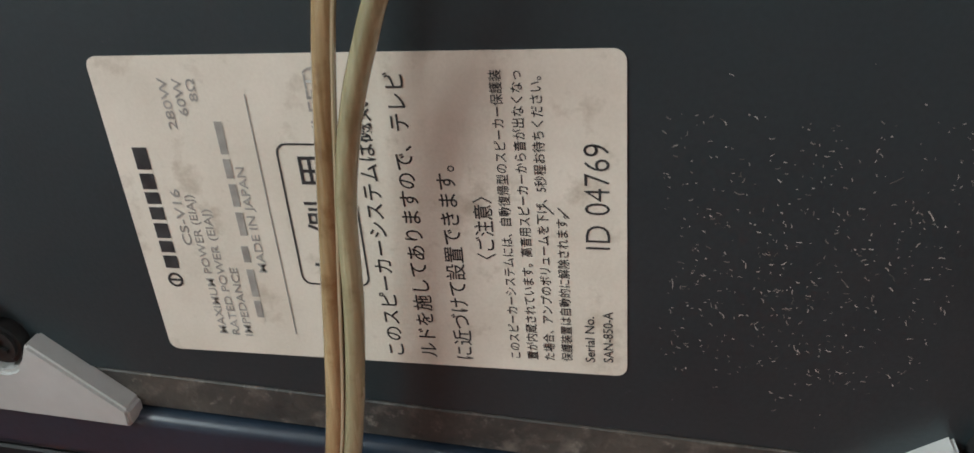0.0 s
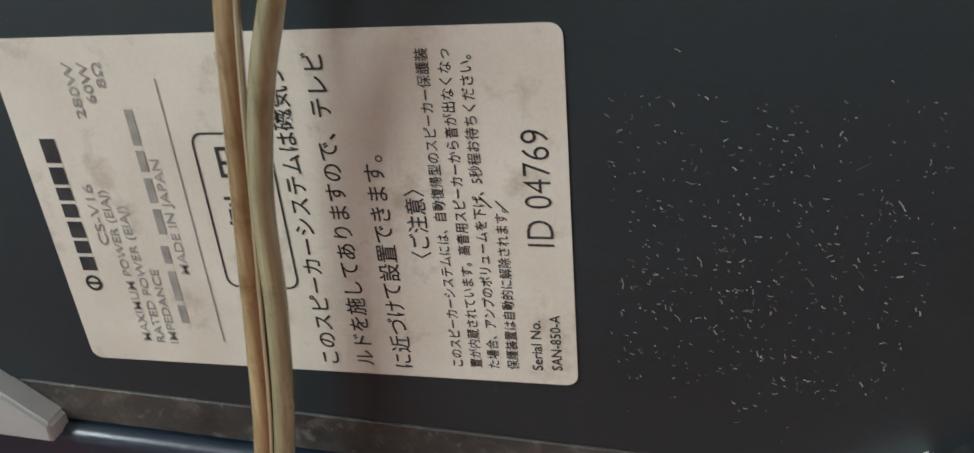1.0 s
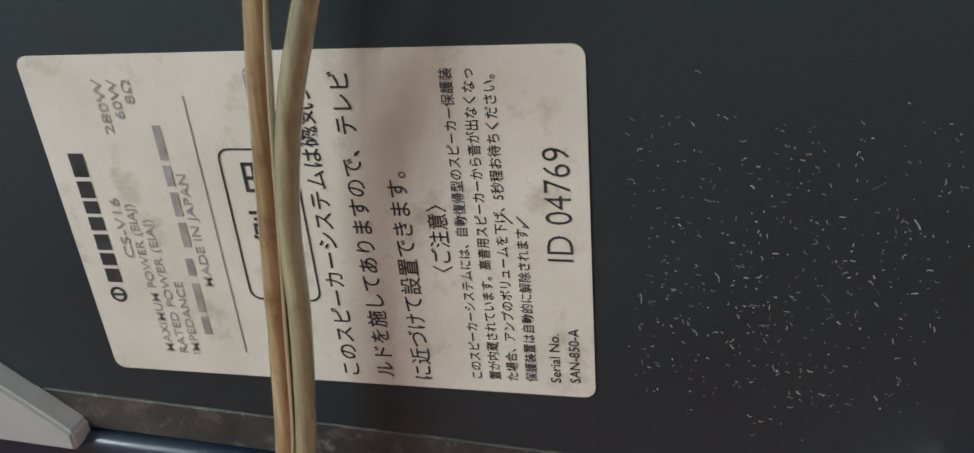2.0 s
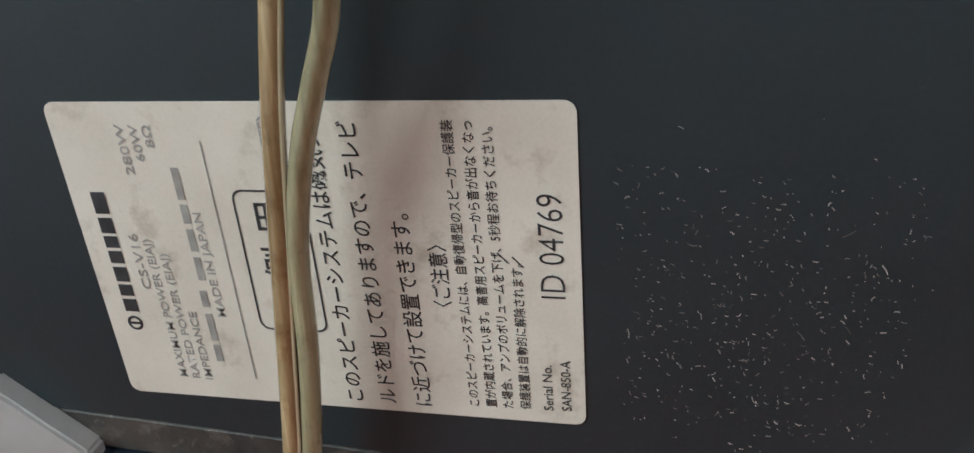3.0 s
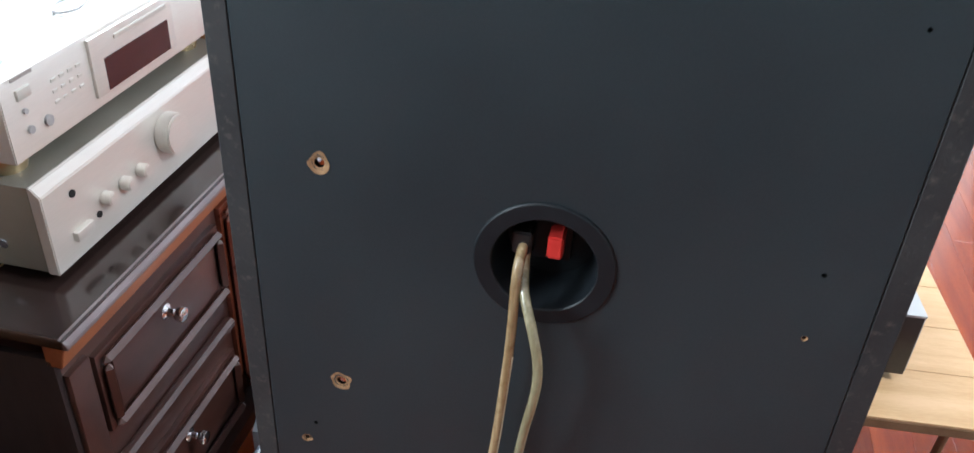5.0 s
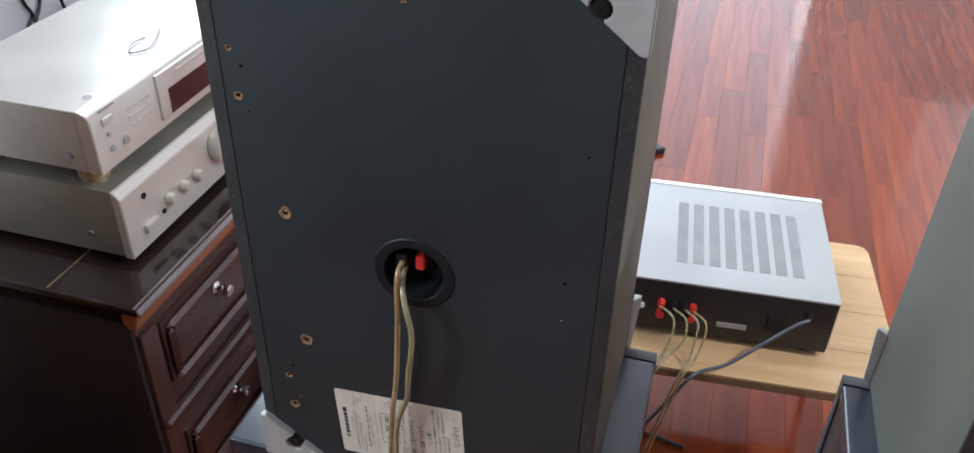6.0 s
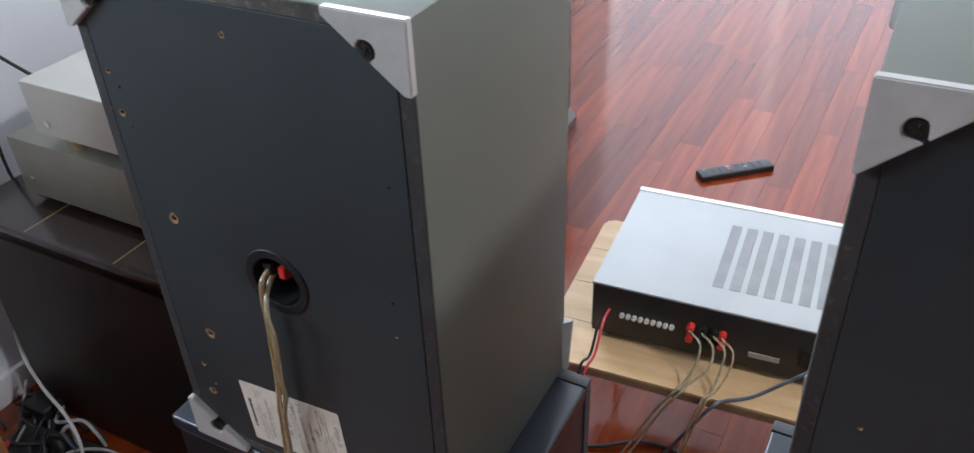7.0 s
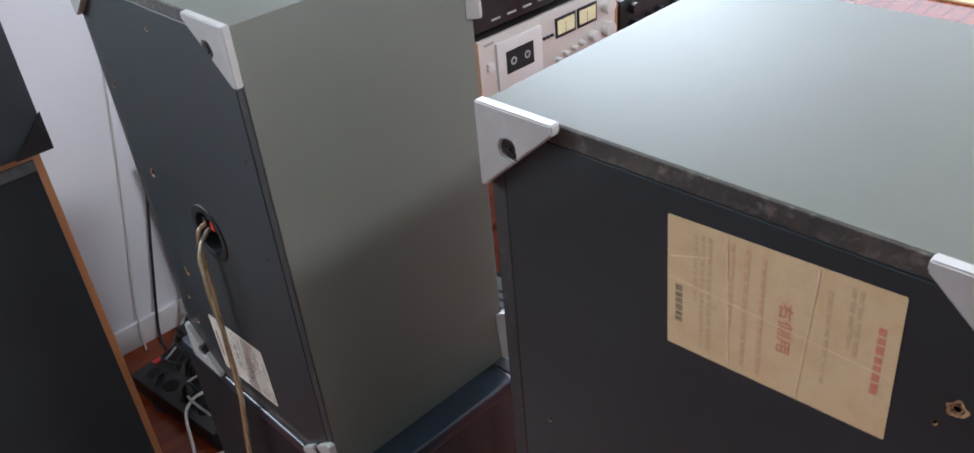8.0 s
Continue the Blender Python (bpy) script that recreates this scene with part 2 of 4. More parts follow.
BLACK_CABLE = surface("black_cable", (0.012, 0.012, 0.013), (0.025, 0.025, 0.026), 0.45, 80)
GREY_CABLE = surface("grey_cable", (0.34, 0.34, 0.34), (0.46, 0.46, 0.46), 0.45, 80)
WHITE_CABLE = surface("white_cable", (0.62, 0.61, 0.58), (0.72, 0.71, 0.68), 0.4, 80)
BLUE_GREY_CABLE = surface("blue_grey_cable", (0.055, 0.065, 0.085), (0.10, 0.115, 0.14), 0.4, 80)
RED_CABLE = surface("red_cable", (0.52, 0.05, 0.07), (0.62, 0.08, 0.10), 0.4, 80)
BLUE_PLASTIC = surface("blue_plug", (0.03, 0.20, 0.50), (0.04, 0.26, 0.60), 0.35, 60)
METER = surface("meter_dial", (0.72, 0.66, 0.38), (0.80, 0.74, 0.46), 0.5, 40)
DISPLAY = surface("dark_red_display", (0.035, 0.010, 0.012), (0.055, 0.016, 0.018), 0.15, 30)
REMOTE_BUTTON = surface("dark_rubber_button", (0.035, 0.042, 0.055), (0.06, 0.07, 0.085), 0.4, 60)
GREEN_PLASTIC = surface("green_key", (0.05, 0.28, 0.10), (0.07, 0.34, 0.14), 0.4, 60)
GREY_BUTTON = surface("grey_button", (0.30, 0.30, 0.30), (0.40, 0.40, 0.40), 0.45, 60)


# ---- building helpers ----
def box(bm, lo, hi, bevel=0.0, seg=2):
    r = bmesh.ops.create_cube(bm, size=1)
    for v in r["verts"]:
        v.co = Vector([lo[i] + (v.co[i] + 0.5) * (hi[i] - lo[i]) for i in range(3)])
    if bevel:
        es = list({e for v in r["verts"] for e in v.link_edges})
        bmesh.ops.bevel(bm, geom=es, offset=bevel, segments=seg, affect="EDGES", profile=0.6)
    return bm


AXES = {"z": Matrix.Identity(4), "x": Matrix.Rotation(radians(90), 4, "Y"), "y": Matrix.Rotation(radians(-90), 4, "X")}


def cyl(bm, c, r, h, axis="y", seg=20, r2=None, bevel=0.0):
    m = Matrix.Translation(c) @ AXES[axis]
    res = bmesh.ops.create_cone(bm, cap_ends=True, segments=seg, radius1=r, radius2=r if r2 is None else r2, depth=h, matrix=m)
    if bevel:
        fs = {f for v in res["verts"] for f in v.link_faces if len(f.verts) > 4}
        es = list({e for f in fs for e in f.edges})
        bmesh.ops.bevel(bm, geom=es, offset=bevel, segments=2, affect="EDGES")
    return bm


def lathe(bm, c, profile, axis="y", seg=28):
    """Turn a profile of (radius, height) about an axis through c."""
    m = Matrix.Translation(c) @ AXES[axis]
    rings = []
    for r, h in profile:
        rings.append([bm.verts.new(m @ Vector((r * math.cos(2 * math.pi * i / seg), r * math.sin(2 * math.pi * i / seg), h))) for i in range(seg)])
    for a, b in zip(rings, rings[1:]):
        for i in range(seg):
            bm.faces.new((a[i], a[(i + 1) % seg], b[(i + 1) % seg], b[i]))
    return bm


def curve_points(pts, steps=8):
    """Catmull-Rom through the points."""
    p = [Vector(q) for q in pts]
    p = [2 * p[0] - p[1]] + p + [2 * p[-1] - p[-2]]
    out = []
    for i in range(1, len(p) - 2):
        for k in range(steps):
            t = k / steps
            a, b, c, d = p[i - 1:i + 3]
            out.append(0.5 * ((2 * b) + (c - a) * t + (2 * a - 5 * b + 4 * c - d) * t * t + (3 * b - a - 3 * c + d) * t ** 3))
    return out + [p[-2]]


def tube(bm, pts, r, seg=8, steps=8):
    line = curve_points(pts, steps)
    rings, side = [], Vector((0.31, 0.87, 0.37))
    for i, c in enumerate(line):
        d = (line[min(i + 1, len(line) - 1)] - line[max(i - 1, 0)]).normalized()
        u = (side - d * side.dot(d)).normalized()
        w = d.cross(u)
        side = u
        rings.append([bm.verts.new(c + r * (math.cos(2 * math.pi * k / seg) * u + math.sin(2 * math.pi * k / seg) * w)) for k in range(seg)])
    for a, b in zip(rings, rings[1:]):
        for k in range(seg):
            bm.faces.new((a[k], a[(k + 1) % seg], b[(k + 1) % seg], b[k]))
    bm.faces.new(rings[0][::-1]), bm.faces.new(rings[-1])
    return bm


def prism(bm, poly, lo, hi, axis="y", bevel=0.0):
    """A polygon in the plane across axis, given thickness from lo to hi."""
    def at(p, h):
        return {"y": (p[0], h, p[1]), "z": (p[0], p[1], h), "x": (h, p[0], p[1])}[axis]
    a = [bm.verts.new(at(p, lo)) for p in poly]
    b = [bm.verts.new(at(p, hi)) for p in poly]
    fs = [bm.faces.new(a), bm.faces.new(b)]
    for i in range(len(poly)):
        j = (i + 1) % len(poly)
        fs.append(bm.faces.new((a[i], a[j], b[j], b[i])))
    bmesh.ops.recalc_face_normals(bm, faces=fs)
    if bevel:
        bmesh.ops.bevel(bm, geom=list({e for f in fs for e in f.edges}), offset=bevel, segments=2, affect="EDGES")
    return bm


def rounded(w, h, r, cx=0, cy=0, n=5):
    out = []
    for sx, sy, a0 in ((1, 1, 0), (-1, 1, 90), (-1, -1, 180), (1, -1, 270)):
        for k in range(n + 1):
            a = radians(a0 + 90 * k / n)
            out.append((cx + sx * (w / 2 - r) + r * math.cos(a), cy + sy * (h / 2 - r) + r * math.sin(a)))
    return out


def mesh_of(name, bm, material, smooth=True):
    bmesh.ops.recalc_face_normals(bm, faces=bm.faces)
    me = bpy.data.meshes.new(name)
    bm.to_mesh(me)
    bm.free()
    me.materials.append(material)
    if smooth:
        me.polygons.foreach_set("use_smooth", [True] * len(me.polygons))
        me.set_sharp_from_angle(angle=radians(35))
    return me


def part(name, bm, material, parent, label=""):
    ob = new(name, mesh_of(name, bm, material))
    ob.parent = parent
    return tagged(ob, label)


def thing(name, label, category, m=Matrix.Identity(4), group=""):
    ob = new(name)
    ob.empty_display_size = 0.02
    ob.matrix_world = m
    return tagged(ob, label, category, group)


def single(name, bm, material, label, category, group="", kind=""):
    return tagged(new(name, mesh_of(name, bm, material)), label, category, group, kind)


def structure(name, bm, material, label, category=""):
    return tagged(new(name, mesh_of(name, bm, material)), label, category or name.split("_")[0], "", "structure")


def B():
    return bmesh.new()


def cut(ob, cutters):
    """Carve the cutters' closed shapes out of a mesh object."""
    tmp = new("cutter", mesh_of("cutter", cutters, DEEP_BLACK, False))
    mod = ob.modifiers.new("carve", "BOOLEAN")
    mod.operation, mod.object, mod.solver = "DIFFERENCE", tmp, "EXACT"
    tmp.matrix_world = ob.parent.matrix_world if ob.parent else Matrix.Identity(4)
    bpy.context.view_layer.update()
    me = bpy.data.meshes.new_from_object(ob.evaluated_get(bpy.context.evaluated_depsgraph_get()))
    ob.modifiers.remove(mod)
    ob.data = me
    bpy.data.objects.remove(tmp)


def lettering(name, words, start, end, size, material, parent, up, lift, label="", weight=0.008):
    """Words printed from start to end (x, z of the panel), glyphs of that height, standing towards 'up', as a thin mesh."""
    cu = bpy.data.curves.new(name, "FONT")
    cu.body, cu.size, cu.extrude, cu.resolution_u, cu.offset = words, 1.0, 0.0, 3, weight
    tmp = bpy.data.objects.new(name, cu)
    scene.collection.objects.link(tmp)
    bpy.context.view_layer.update()
    me = bpy.data.meshes.new_from_object(tmp.evaluated_get(bpy.context.evaluated_depsgraph_get()))
    bpy.data.objects.remove(tmp)
    xs = [v.co.x for v in me.vertices]
    ys = [v.co.y for v in me.vertices]
    x0, x1, y1 = min(xs), max(xs), max(ys)
    s, e = Vector((start[0], 0, start[1])), Vector((end[0], 0, end[1]))
    run, rise = e - s, Vector((up[0], 0, up[1])).normalized() * size
    for v in me.vertices:
        f, g = (v.co.x - x0) / (x1 - x0), v.co.y / y1
        v.co = s + run * f + rise * g + Vector((0, -lift, 0))
    me.materials.append(material)
    ob = new(name, me)
    ob.parent = parent
    return tagged(ob, label)


def bars(name, start, end, size, material, parent, up, lift, n=1, seed=3):
    """A line of plain printed bars, standing for lettering."""
    rnd = random.Random(seed)
    s, e = Vector((start[0], 0, start[1])), Vector((end[0], 0, end[1]))
    rise = Vector((up[0], 0, up[1])).normalized() * size
    w = [rnd.uniform(0.7, 1.4) for _ in range(n)]
    tot, at, bm = sum(w), 0.0, B()
    for k in w:
        a, b = s + (e - s) * (at / tot), s + (e - s) * ((at + k * (0.8 if n > 1 else 1)) / tot)
        o = Vector((0, -lift, 0))
        bm.faces.new([bm.verts.new(q + o) for q in (a, b, b + rise, a + rise)])
        at += k
    return part(name, bm, material, parent)


# ---- loudspeakers ----
SW, SD, SH = 0.2635, 0.212, 0.428
CUP = (-0.0003, 0.2122)


def corner_cap(sp, sx, sz, back, x0, z0, deep=False):
    """A thick triangular corner protector with a notch for its screw in the long edge. sx, sz say the corner."""
    cx, cz, proud, o = (0.050 if deep else 0.0575 if sx < 0 and sz < 0 else 0.055), (0.047 if deep else 0.044), 0.0066, 0.0016
    X, Z = x0 + (SW / 2 + o) * sx, z0 + (SH / 2 + o) * sz
    y0, y1 = (-proud, -0.0002) if back else (SD + 0.0002, SD + proud)
    a, b = Vector((X - sx * cx, Z - sz * 0.005)), Vector((X - sx * (0.002 if deep else 0.005), Z - sz * (cz + (0.001 if deep else 0))))
    mid, along = (a + b) / 2, (b - a).normalized()
    inward = Vector((X, Z)) - mid
    inward = (inward - along * inward.dot(along)).normalized()
    rn = 0.0058 if deep else 0.0066
    lift = inward * (0.0072 if deep else 0.0068 if sz < 0 else 0.0036)
    neck = 0.0006 if deep else 0.0050
    notch = [mid - along * neck] + [mid + lift + rn * (-math.cos(math.pi * k / 8) * along + math.sin(math.pi * k / 8) * inward) for k in range(9)] + [mid + along * neck]
    poly = [Vector((X, Z)), Vector((X - sx * cx, Z)), a] + notch + [b, Vector((X, Z - sz * cz))]
    bm = B()
    prism(bm, [(p.x, p.y) for p in poly], y0, y1, "y", 0.0008)
    if not back:
        rings = []
        for dz, reach, deep_in in ((0.0, 0.0024, 0.004), (0.058, 0.0060, 0.008), (0.0615, 0.0052, 0.007)):
            rings.append([bm.verts.new((X + sx * ox, y0 + oy, Z - sz * dz)) for ox, oy in ((-0.001, -deep_in), (reach, 0.0005), (reach, 0.0035), (-0.001, 0.0035))])
        for r0, r1 in zip(rings, rings[1:]):
            for k in range(4):
                bm.faces.new((r0[k], r0[(k + 1) % 4], r1[(k + 1) % 4], r1[k]))
        bm.faces.new(rings[0]), bm.faces.new(rings[-1])
    cap = part("corner_cap", bm, CAP, sp, "silver-grey wedge-shaped corner protector")
    d = -1 if back else 1
    yb = 0 if back else SD
    bm = B()
    mid = mid + lift
    cyl(bm, (mid.x, yb + d * 0.0028, mid.y), 0.0054, 0.0054, "y", 20, bevel=0.0010)
    for q in (0.0, 90.0):
        c = bmesh.new()
        box(c, (-0.0028, -0.0005, -0.0005), (0.0028, 0.0005, 0.0005))
        c.transform(Matrix.Translation((mid.x, yb + d * 0.0057, mid.y)) @ pose(0, 0, 0, 0, q + 20, 0))
        tmp = bpy.data.meshes.new("slot")
        c.to_mesh(tmp), c.free()
        bm.from_mesh(tmp)
    part("screw", bm, SCREW, cap, "black cross-head screw")
    return cap


def speaker(label, m, sticker, group="pair of grey loudspeakers", aged=False):
    sp = thing("loudspeaker", label, "loudspeaker", m, group)
    x0, z0 = 0.0, SH / 2
    rim = 0.0105
    bm = B()
    box(bm, (-SW / 2, 0.0002, 0), (SW / 2, SD, SH), 0.0012)
    cab = part("cabinet", bm, OLIVE, sp)
    # worn frame round the back, and the board let into it
    t = 0.0009
    for k, (lo, hi) in enumerate((((-SW / 2 + .0006, -t, 0.0006), (-SW / 2 + rim, 0.001, SH - .0006)), ((SW / 2 - rim, -t, 0.0006), (SW / 2 - .0006, 0.001, SH - .0006)),
                                 ((-SW / 2 + rim, -t, SH - rim), (SW / 2 - rim, 0.001, SH - .0006)), ((-SW / 2 + rim, -t, 0.0006), (SW / 2 - rim, 0.001, rim)))):
        part("back_edge", box(B(), lo, hi, 0.0004, 1), RIM if k > 1 else RIM_DARK, sp, "worn brown-black cabinet edge" if k > 1 else "black cabinet edge")
    bm = B()
    g = 0.0005
    box(bm, (-SW / 2 + rim + g, -0.0012, rim + g), (SW / 2 - rim - g, 0.004, SH - rim - g), 0.0003, 1)
    panel = part("back_panel", bm, BLACK_PANEL, sp, "matt blue-black back board")
    holes = B()
    cyl(holes, (CUP[0], 0, CUP[1]), 0.0212, 0.06, "y", 40)
    small = HOLES
    for x, z, r, chip in small:
        cyl(holes, (x, 0, z), r, 0.012, "y", 12)
    cab_cut = B()
    cyl(cab_cut, (CUP[0], 0, CUP[1]), 0.0213, 0.056, "y", 40)
    for x, z, r, chip in small:
        cyl(cab_cut, (x, 0, z), r * 1.05, 0.02, "y", 12)
    cut(panel, holes)
    cut(cab, cab_cut)
    rnd = random.Random(5)
    for x, z, r, chip in small:
        bm = B()
        lathe(bm, (x, 0, z), [(r * 0.99, 0.0095), (r * 0.99, 0.0), (r * 0.99, -0.0013)], "y", 12)
        hole = part("screw_hole", bm, DEEP_BLACK, sp, "empty screw hole")
        if chip:
            bm = B()
            n = 22
            raw = [rnd.uniform(1.1, chip) for _ in range(n)]
            ring = [r * (raw[k - 2] + 2 * raw[k - 1] + raw[k]) / 4 for k in range(n)]
            inn, outr = [], []
            for k in range(n):
                a = 2 * math.pi * k / n
                inn.append(bm.verts.new((x + r * 0.70 * math.cos(a), -0.0010, z + r * 0.70 * math.sin(a))))
                outr.append(bm.verts.new((x + ring[k] * math.cos(a), -0.00135 - rnd.uniform(0, 0.0003), z + ring[k] * math.sin(a))))
            for k in range(n):
                bm.faces.new((inn[k], inn[(k + 1) % n], outr[(k + 1) % n], outr[k]))
            part("chipped_rim", bm, RAW_WOOD, hole, "chipped bare particle board")
        if r > 0.0028:
            bm = B()
            lathe(bm, (x + 0.0006, 0, z + 0.0006), [(0.0023, 0.006), (0.0023, 0.0006), (0.0017, -0.0004), (0.0001, -0.0007)], "y", 14)
            part("insert", bm, CHROME, hole, "shiny metal insert")
    # recessed terminal cup
    bm = B()
    lathe(bm, (CUP[0], 0, CUP[1]), [(0.0279, -0.0012), (0.0278, -0.0018), (0.0272, -0.0024), (0.0211, -0.0023), (0.0206, -0.0018), (0.0197, 0.006), (0.0182, 0.0205), (0.0001, 0.0205)], "y", 48)
    cup = part("terminal_cup", bm, CUP_BLACK, sp, "round recessed black terminal cup")
    bm = B()
    box(bm, (-0.0135, 0.012, CUP[1] - 0.006), (0.0085, 0.0205, CUP[1] + 0.012), 0.001)
    part("terminal_block", bm, CUP_BLACK, cup)
    for x, half, mt, nm in ((-0.0098, 0.0038, BLACK_PLASTIC, "black push terminal"), (0.0030, 0.0030, RED_PLASTIC, "red push terminal")):
        bm = B()
        prism(bm, [(0.001, CUP[1] + 0.0115), (0.001, CUP[1] + 0.002), (0.010, CUP[1] - 0.001), (0.012, CUP[1] + 0.0115)], x - half, x + half, "x", 0.0007)
        part("push_terminal", bm, mt, cup, nm)
    for sx in (-1, 1):
        for sz in (-1, 1):
            for bk in (True, False):
                corner_cap(sp, sx, sz, bk, x0, z0, aged)
    sticker(sp)
    return sp


# (x, z, radius, chip factor) on the back board, from the middle of its lower edge
S1 = Vector((-0.0142, 0.0, 0.648))
HOLES = [(x - S1.x, z - S1.z, r, c) for x, z, r, c in (
    (-0.016, 1.046, 0.0008, 4.2), (-0.128, 1.003, 0.0014, 2.0), (-0.121, 0.992, 0.0010, 0), (-0.126, 0.972, 0.0019, 2.2), (-0.120, 0.962, 0.0008, 0),
    (-0.104, 0.890, 0.0030, 1.9), (-0.100, 0.779, 0.0031, 1.9), (-0.119, 0.738, 0.0016, 2.0), (-0.117, 0.7075, 0.0021, 2.7), (-0.114, 0.749, 0.0010, 0),
    (-0.111, 0.718, 0.0009, 1.6), (0.0855, 0.876, 0.0010, 0), (0.0855, 0.847, 0.0010, 1.5), (0.093, 0.968, 0.0008, 0), (0.107, 0.966, 0.0008, 0))]


def label_sheet(sp, cx, cz, tilt, paper, text, corner=0.0022, h=0.0676):
    w = 0.1015
    m = pose(cx, -0.00135, cz, 0, -tilt, 0)
    bm = B()
    prism(bm, rounded(w, h, corner), -0.00012, 0.00012, "y")
    sheet = part("label_sheet", bm, paper, sp, text)
    sheet.matrix_local = m
    return sheet


def left_sticker(sp):
    """Cream rating plate; its lines run upwards. Places below are of the sheet, in metres from its middle."""
    c = Vector((-0.0295, 0, 0.7043)) - S1
    tilt = 3.4
    sheet = label_sheet(sp, c.x, c.z, tilt, PAPER, "creased cream rating label, lines running upwards")
    ca, sa = math.cos(radians(tilt)), math.sin(radians(tilt))

    def loc(x, z):
        dx, dz = x / 1000 + 0.0295, z / 1000 - 0.704
        return dx * ca + dz * sa, -dx * sa + dz * ca
    up, lift = (-1, 0), 0.00022

    def line(words, x, za, zb, size, ink, xb=None):
        a, b = loc(x, za), loc(x if xb is None else xb, zb)
        lettering("print", words, (a[0], a[1]), (a[0], b[1]), size, ink, sheet, up, lift)

    def bar(x, za, zb, size, ink, n=1, seed=3):
        a, b = loc(x, za), loc(x, zb)
        bars("print", (a[0], a[1]), (a[0], b[1]), size, ink, sheet, up, lift, n, seed)
    bar(-71.6, 689, 718, 0.0032, INK, 7, 4)
    bm = B()
    p = loc(-73.2, 686)
    lathe(bm, (p[0], -lift, p[1]), [(0.0018, 0), (0.0012, 0)], "y", 20)
    box(bm, (p[0] - 0.0016, -lift - 0.00002, p[1] - 0.0003), (p[0] + 0.0016, -lift, p[1] + 0.0003))
    part("emblem", bm, INK, sheet)
    line("CS-V16", -67.4, 695, 708, 0.0020, GREY_INK)
    line("MAXIMUM POWER (EIAJ)", -63.4, 673.2, 707, 0.0018, GREY_INK)
    line("280W", -65.4, 721, 731.5, 0.0018, GREY_INK)
    line("RATED POWER (EIAJ)", -60.4, 673.2, 704, 0.0018, GREY_INK)
    line("60W", -62.6, 724, 731.5, 0.0018, GREY_INK)
    line("IMPEDANCE", -57.4, 673.2, 690.5, 0.0018, GREY_INK)
    line("8Ω", -60.0, 727, 731.5, 0.0018, GREY_INK)
    bar(-54.0, 678.5, 697, 0.0016, GREY_INK, 3, 8)
    bar(-54.6, 698.5, 725, 0.0016, GREY_INK, 4, 9)
    line("MADE IN JAPAN", -51.6, 690, 714, 0.0018, GREY_INK)
    a, b = loc(-47.2, 675), loc(-50.6, 729)
    bm = B()
    box(bm, (a[0] - 0.00013, -lift - 0.00002, a[1]), (a[0] + 0.00013, -lift, b[1]))
    part("rule", bm, GREY_INK, sheet)
    # boxed line
    q = loc(-37.6, 704.2)
    bm = B()
    outer, inner = rounded(0.0148, 0.0315, 0.0022, *q), rounded(0.0140, 0.0307, 0.0019, *q)
    vo = [bm.verts.new((x, -lift, z)) for x, z in outer]
    vi = [bm.verts.new((x, -lift, z)) for x, z in inner]
    for k in range(len(vo)):
        j = (k + 1) % len(vo)
        bm.faces.new((vo[k], vo[j], vi[j], vi[k]))
    part("box_outline", bm, INK, sheet)
    line("左 側 用", -33.8, 690.5, 717.5, 0.0068, INK)
    line("(LEFT)", -35.2, 722.5, 735, 0.0026, GREY_INK)
    line("このスピーカーシステムは磁気シー", -23.4, 672.6, 737, 0.0036, INK)
    line("ルドを施してありますので、テレビ", -16.2, 673.0, 735, 0.0036, INK)
    line("に近づけて設置できます。", -8.6, 673.4, 717.5, 0.0036, INK)
    line("〈ご注意〉", -3.6, 698, 711.5, 0.0034, INK)
    line("このスピーカーシステムには、自動復帰型のスピーカー保護装", 1.4, 675, 736.3, 0.0021, INK)
    line("置が内蔵されています。高音用スピーカーから音が出なくなっ", 5.0, 675.2, 736.3, 0.0021, INK)
    line("た場合、アンプのボリュームを下げ、5秒程お待ちください。", 8.4, 675.4, 735.5, 0.0021, INK)
    line("保護装置は自動的に解除されます。", 12.0, 675.6, 709, 0.0021, INK)
    line("Serial No.", 16.6, 676, 687, 0.0019, INK)
    a, b = loc(18.4, 702.3), loc(18.4, 723.6)
    lettering("print", "ID 04769", (a[0], a[1]), (a[0], b[1]), 0.0046, INK, sheet, up, lift, weight=-0.009)
    line("SAN-850-A", 20.2, 676.4, 688.5, 0.0019, INK)
    for x, z in ((6.6, 709.6), (9.4, 709.0)):
        p = loc(x, z)
        bm = B()
        prism(bm, [(p[0] - 0.0011, p[1] + 0.0012), (p[0] - 0.0009, p[1] + 0.0014), (p[0] + 0.0012, p[1] - 0.0008), (p[0] + 0.0009, p[1] - 0.0009)], -lift - 0.00002, -lift, "y")
        part("pen_mark", bm, INK, sheet)


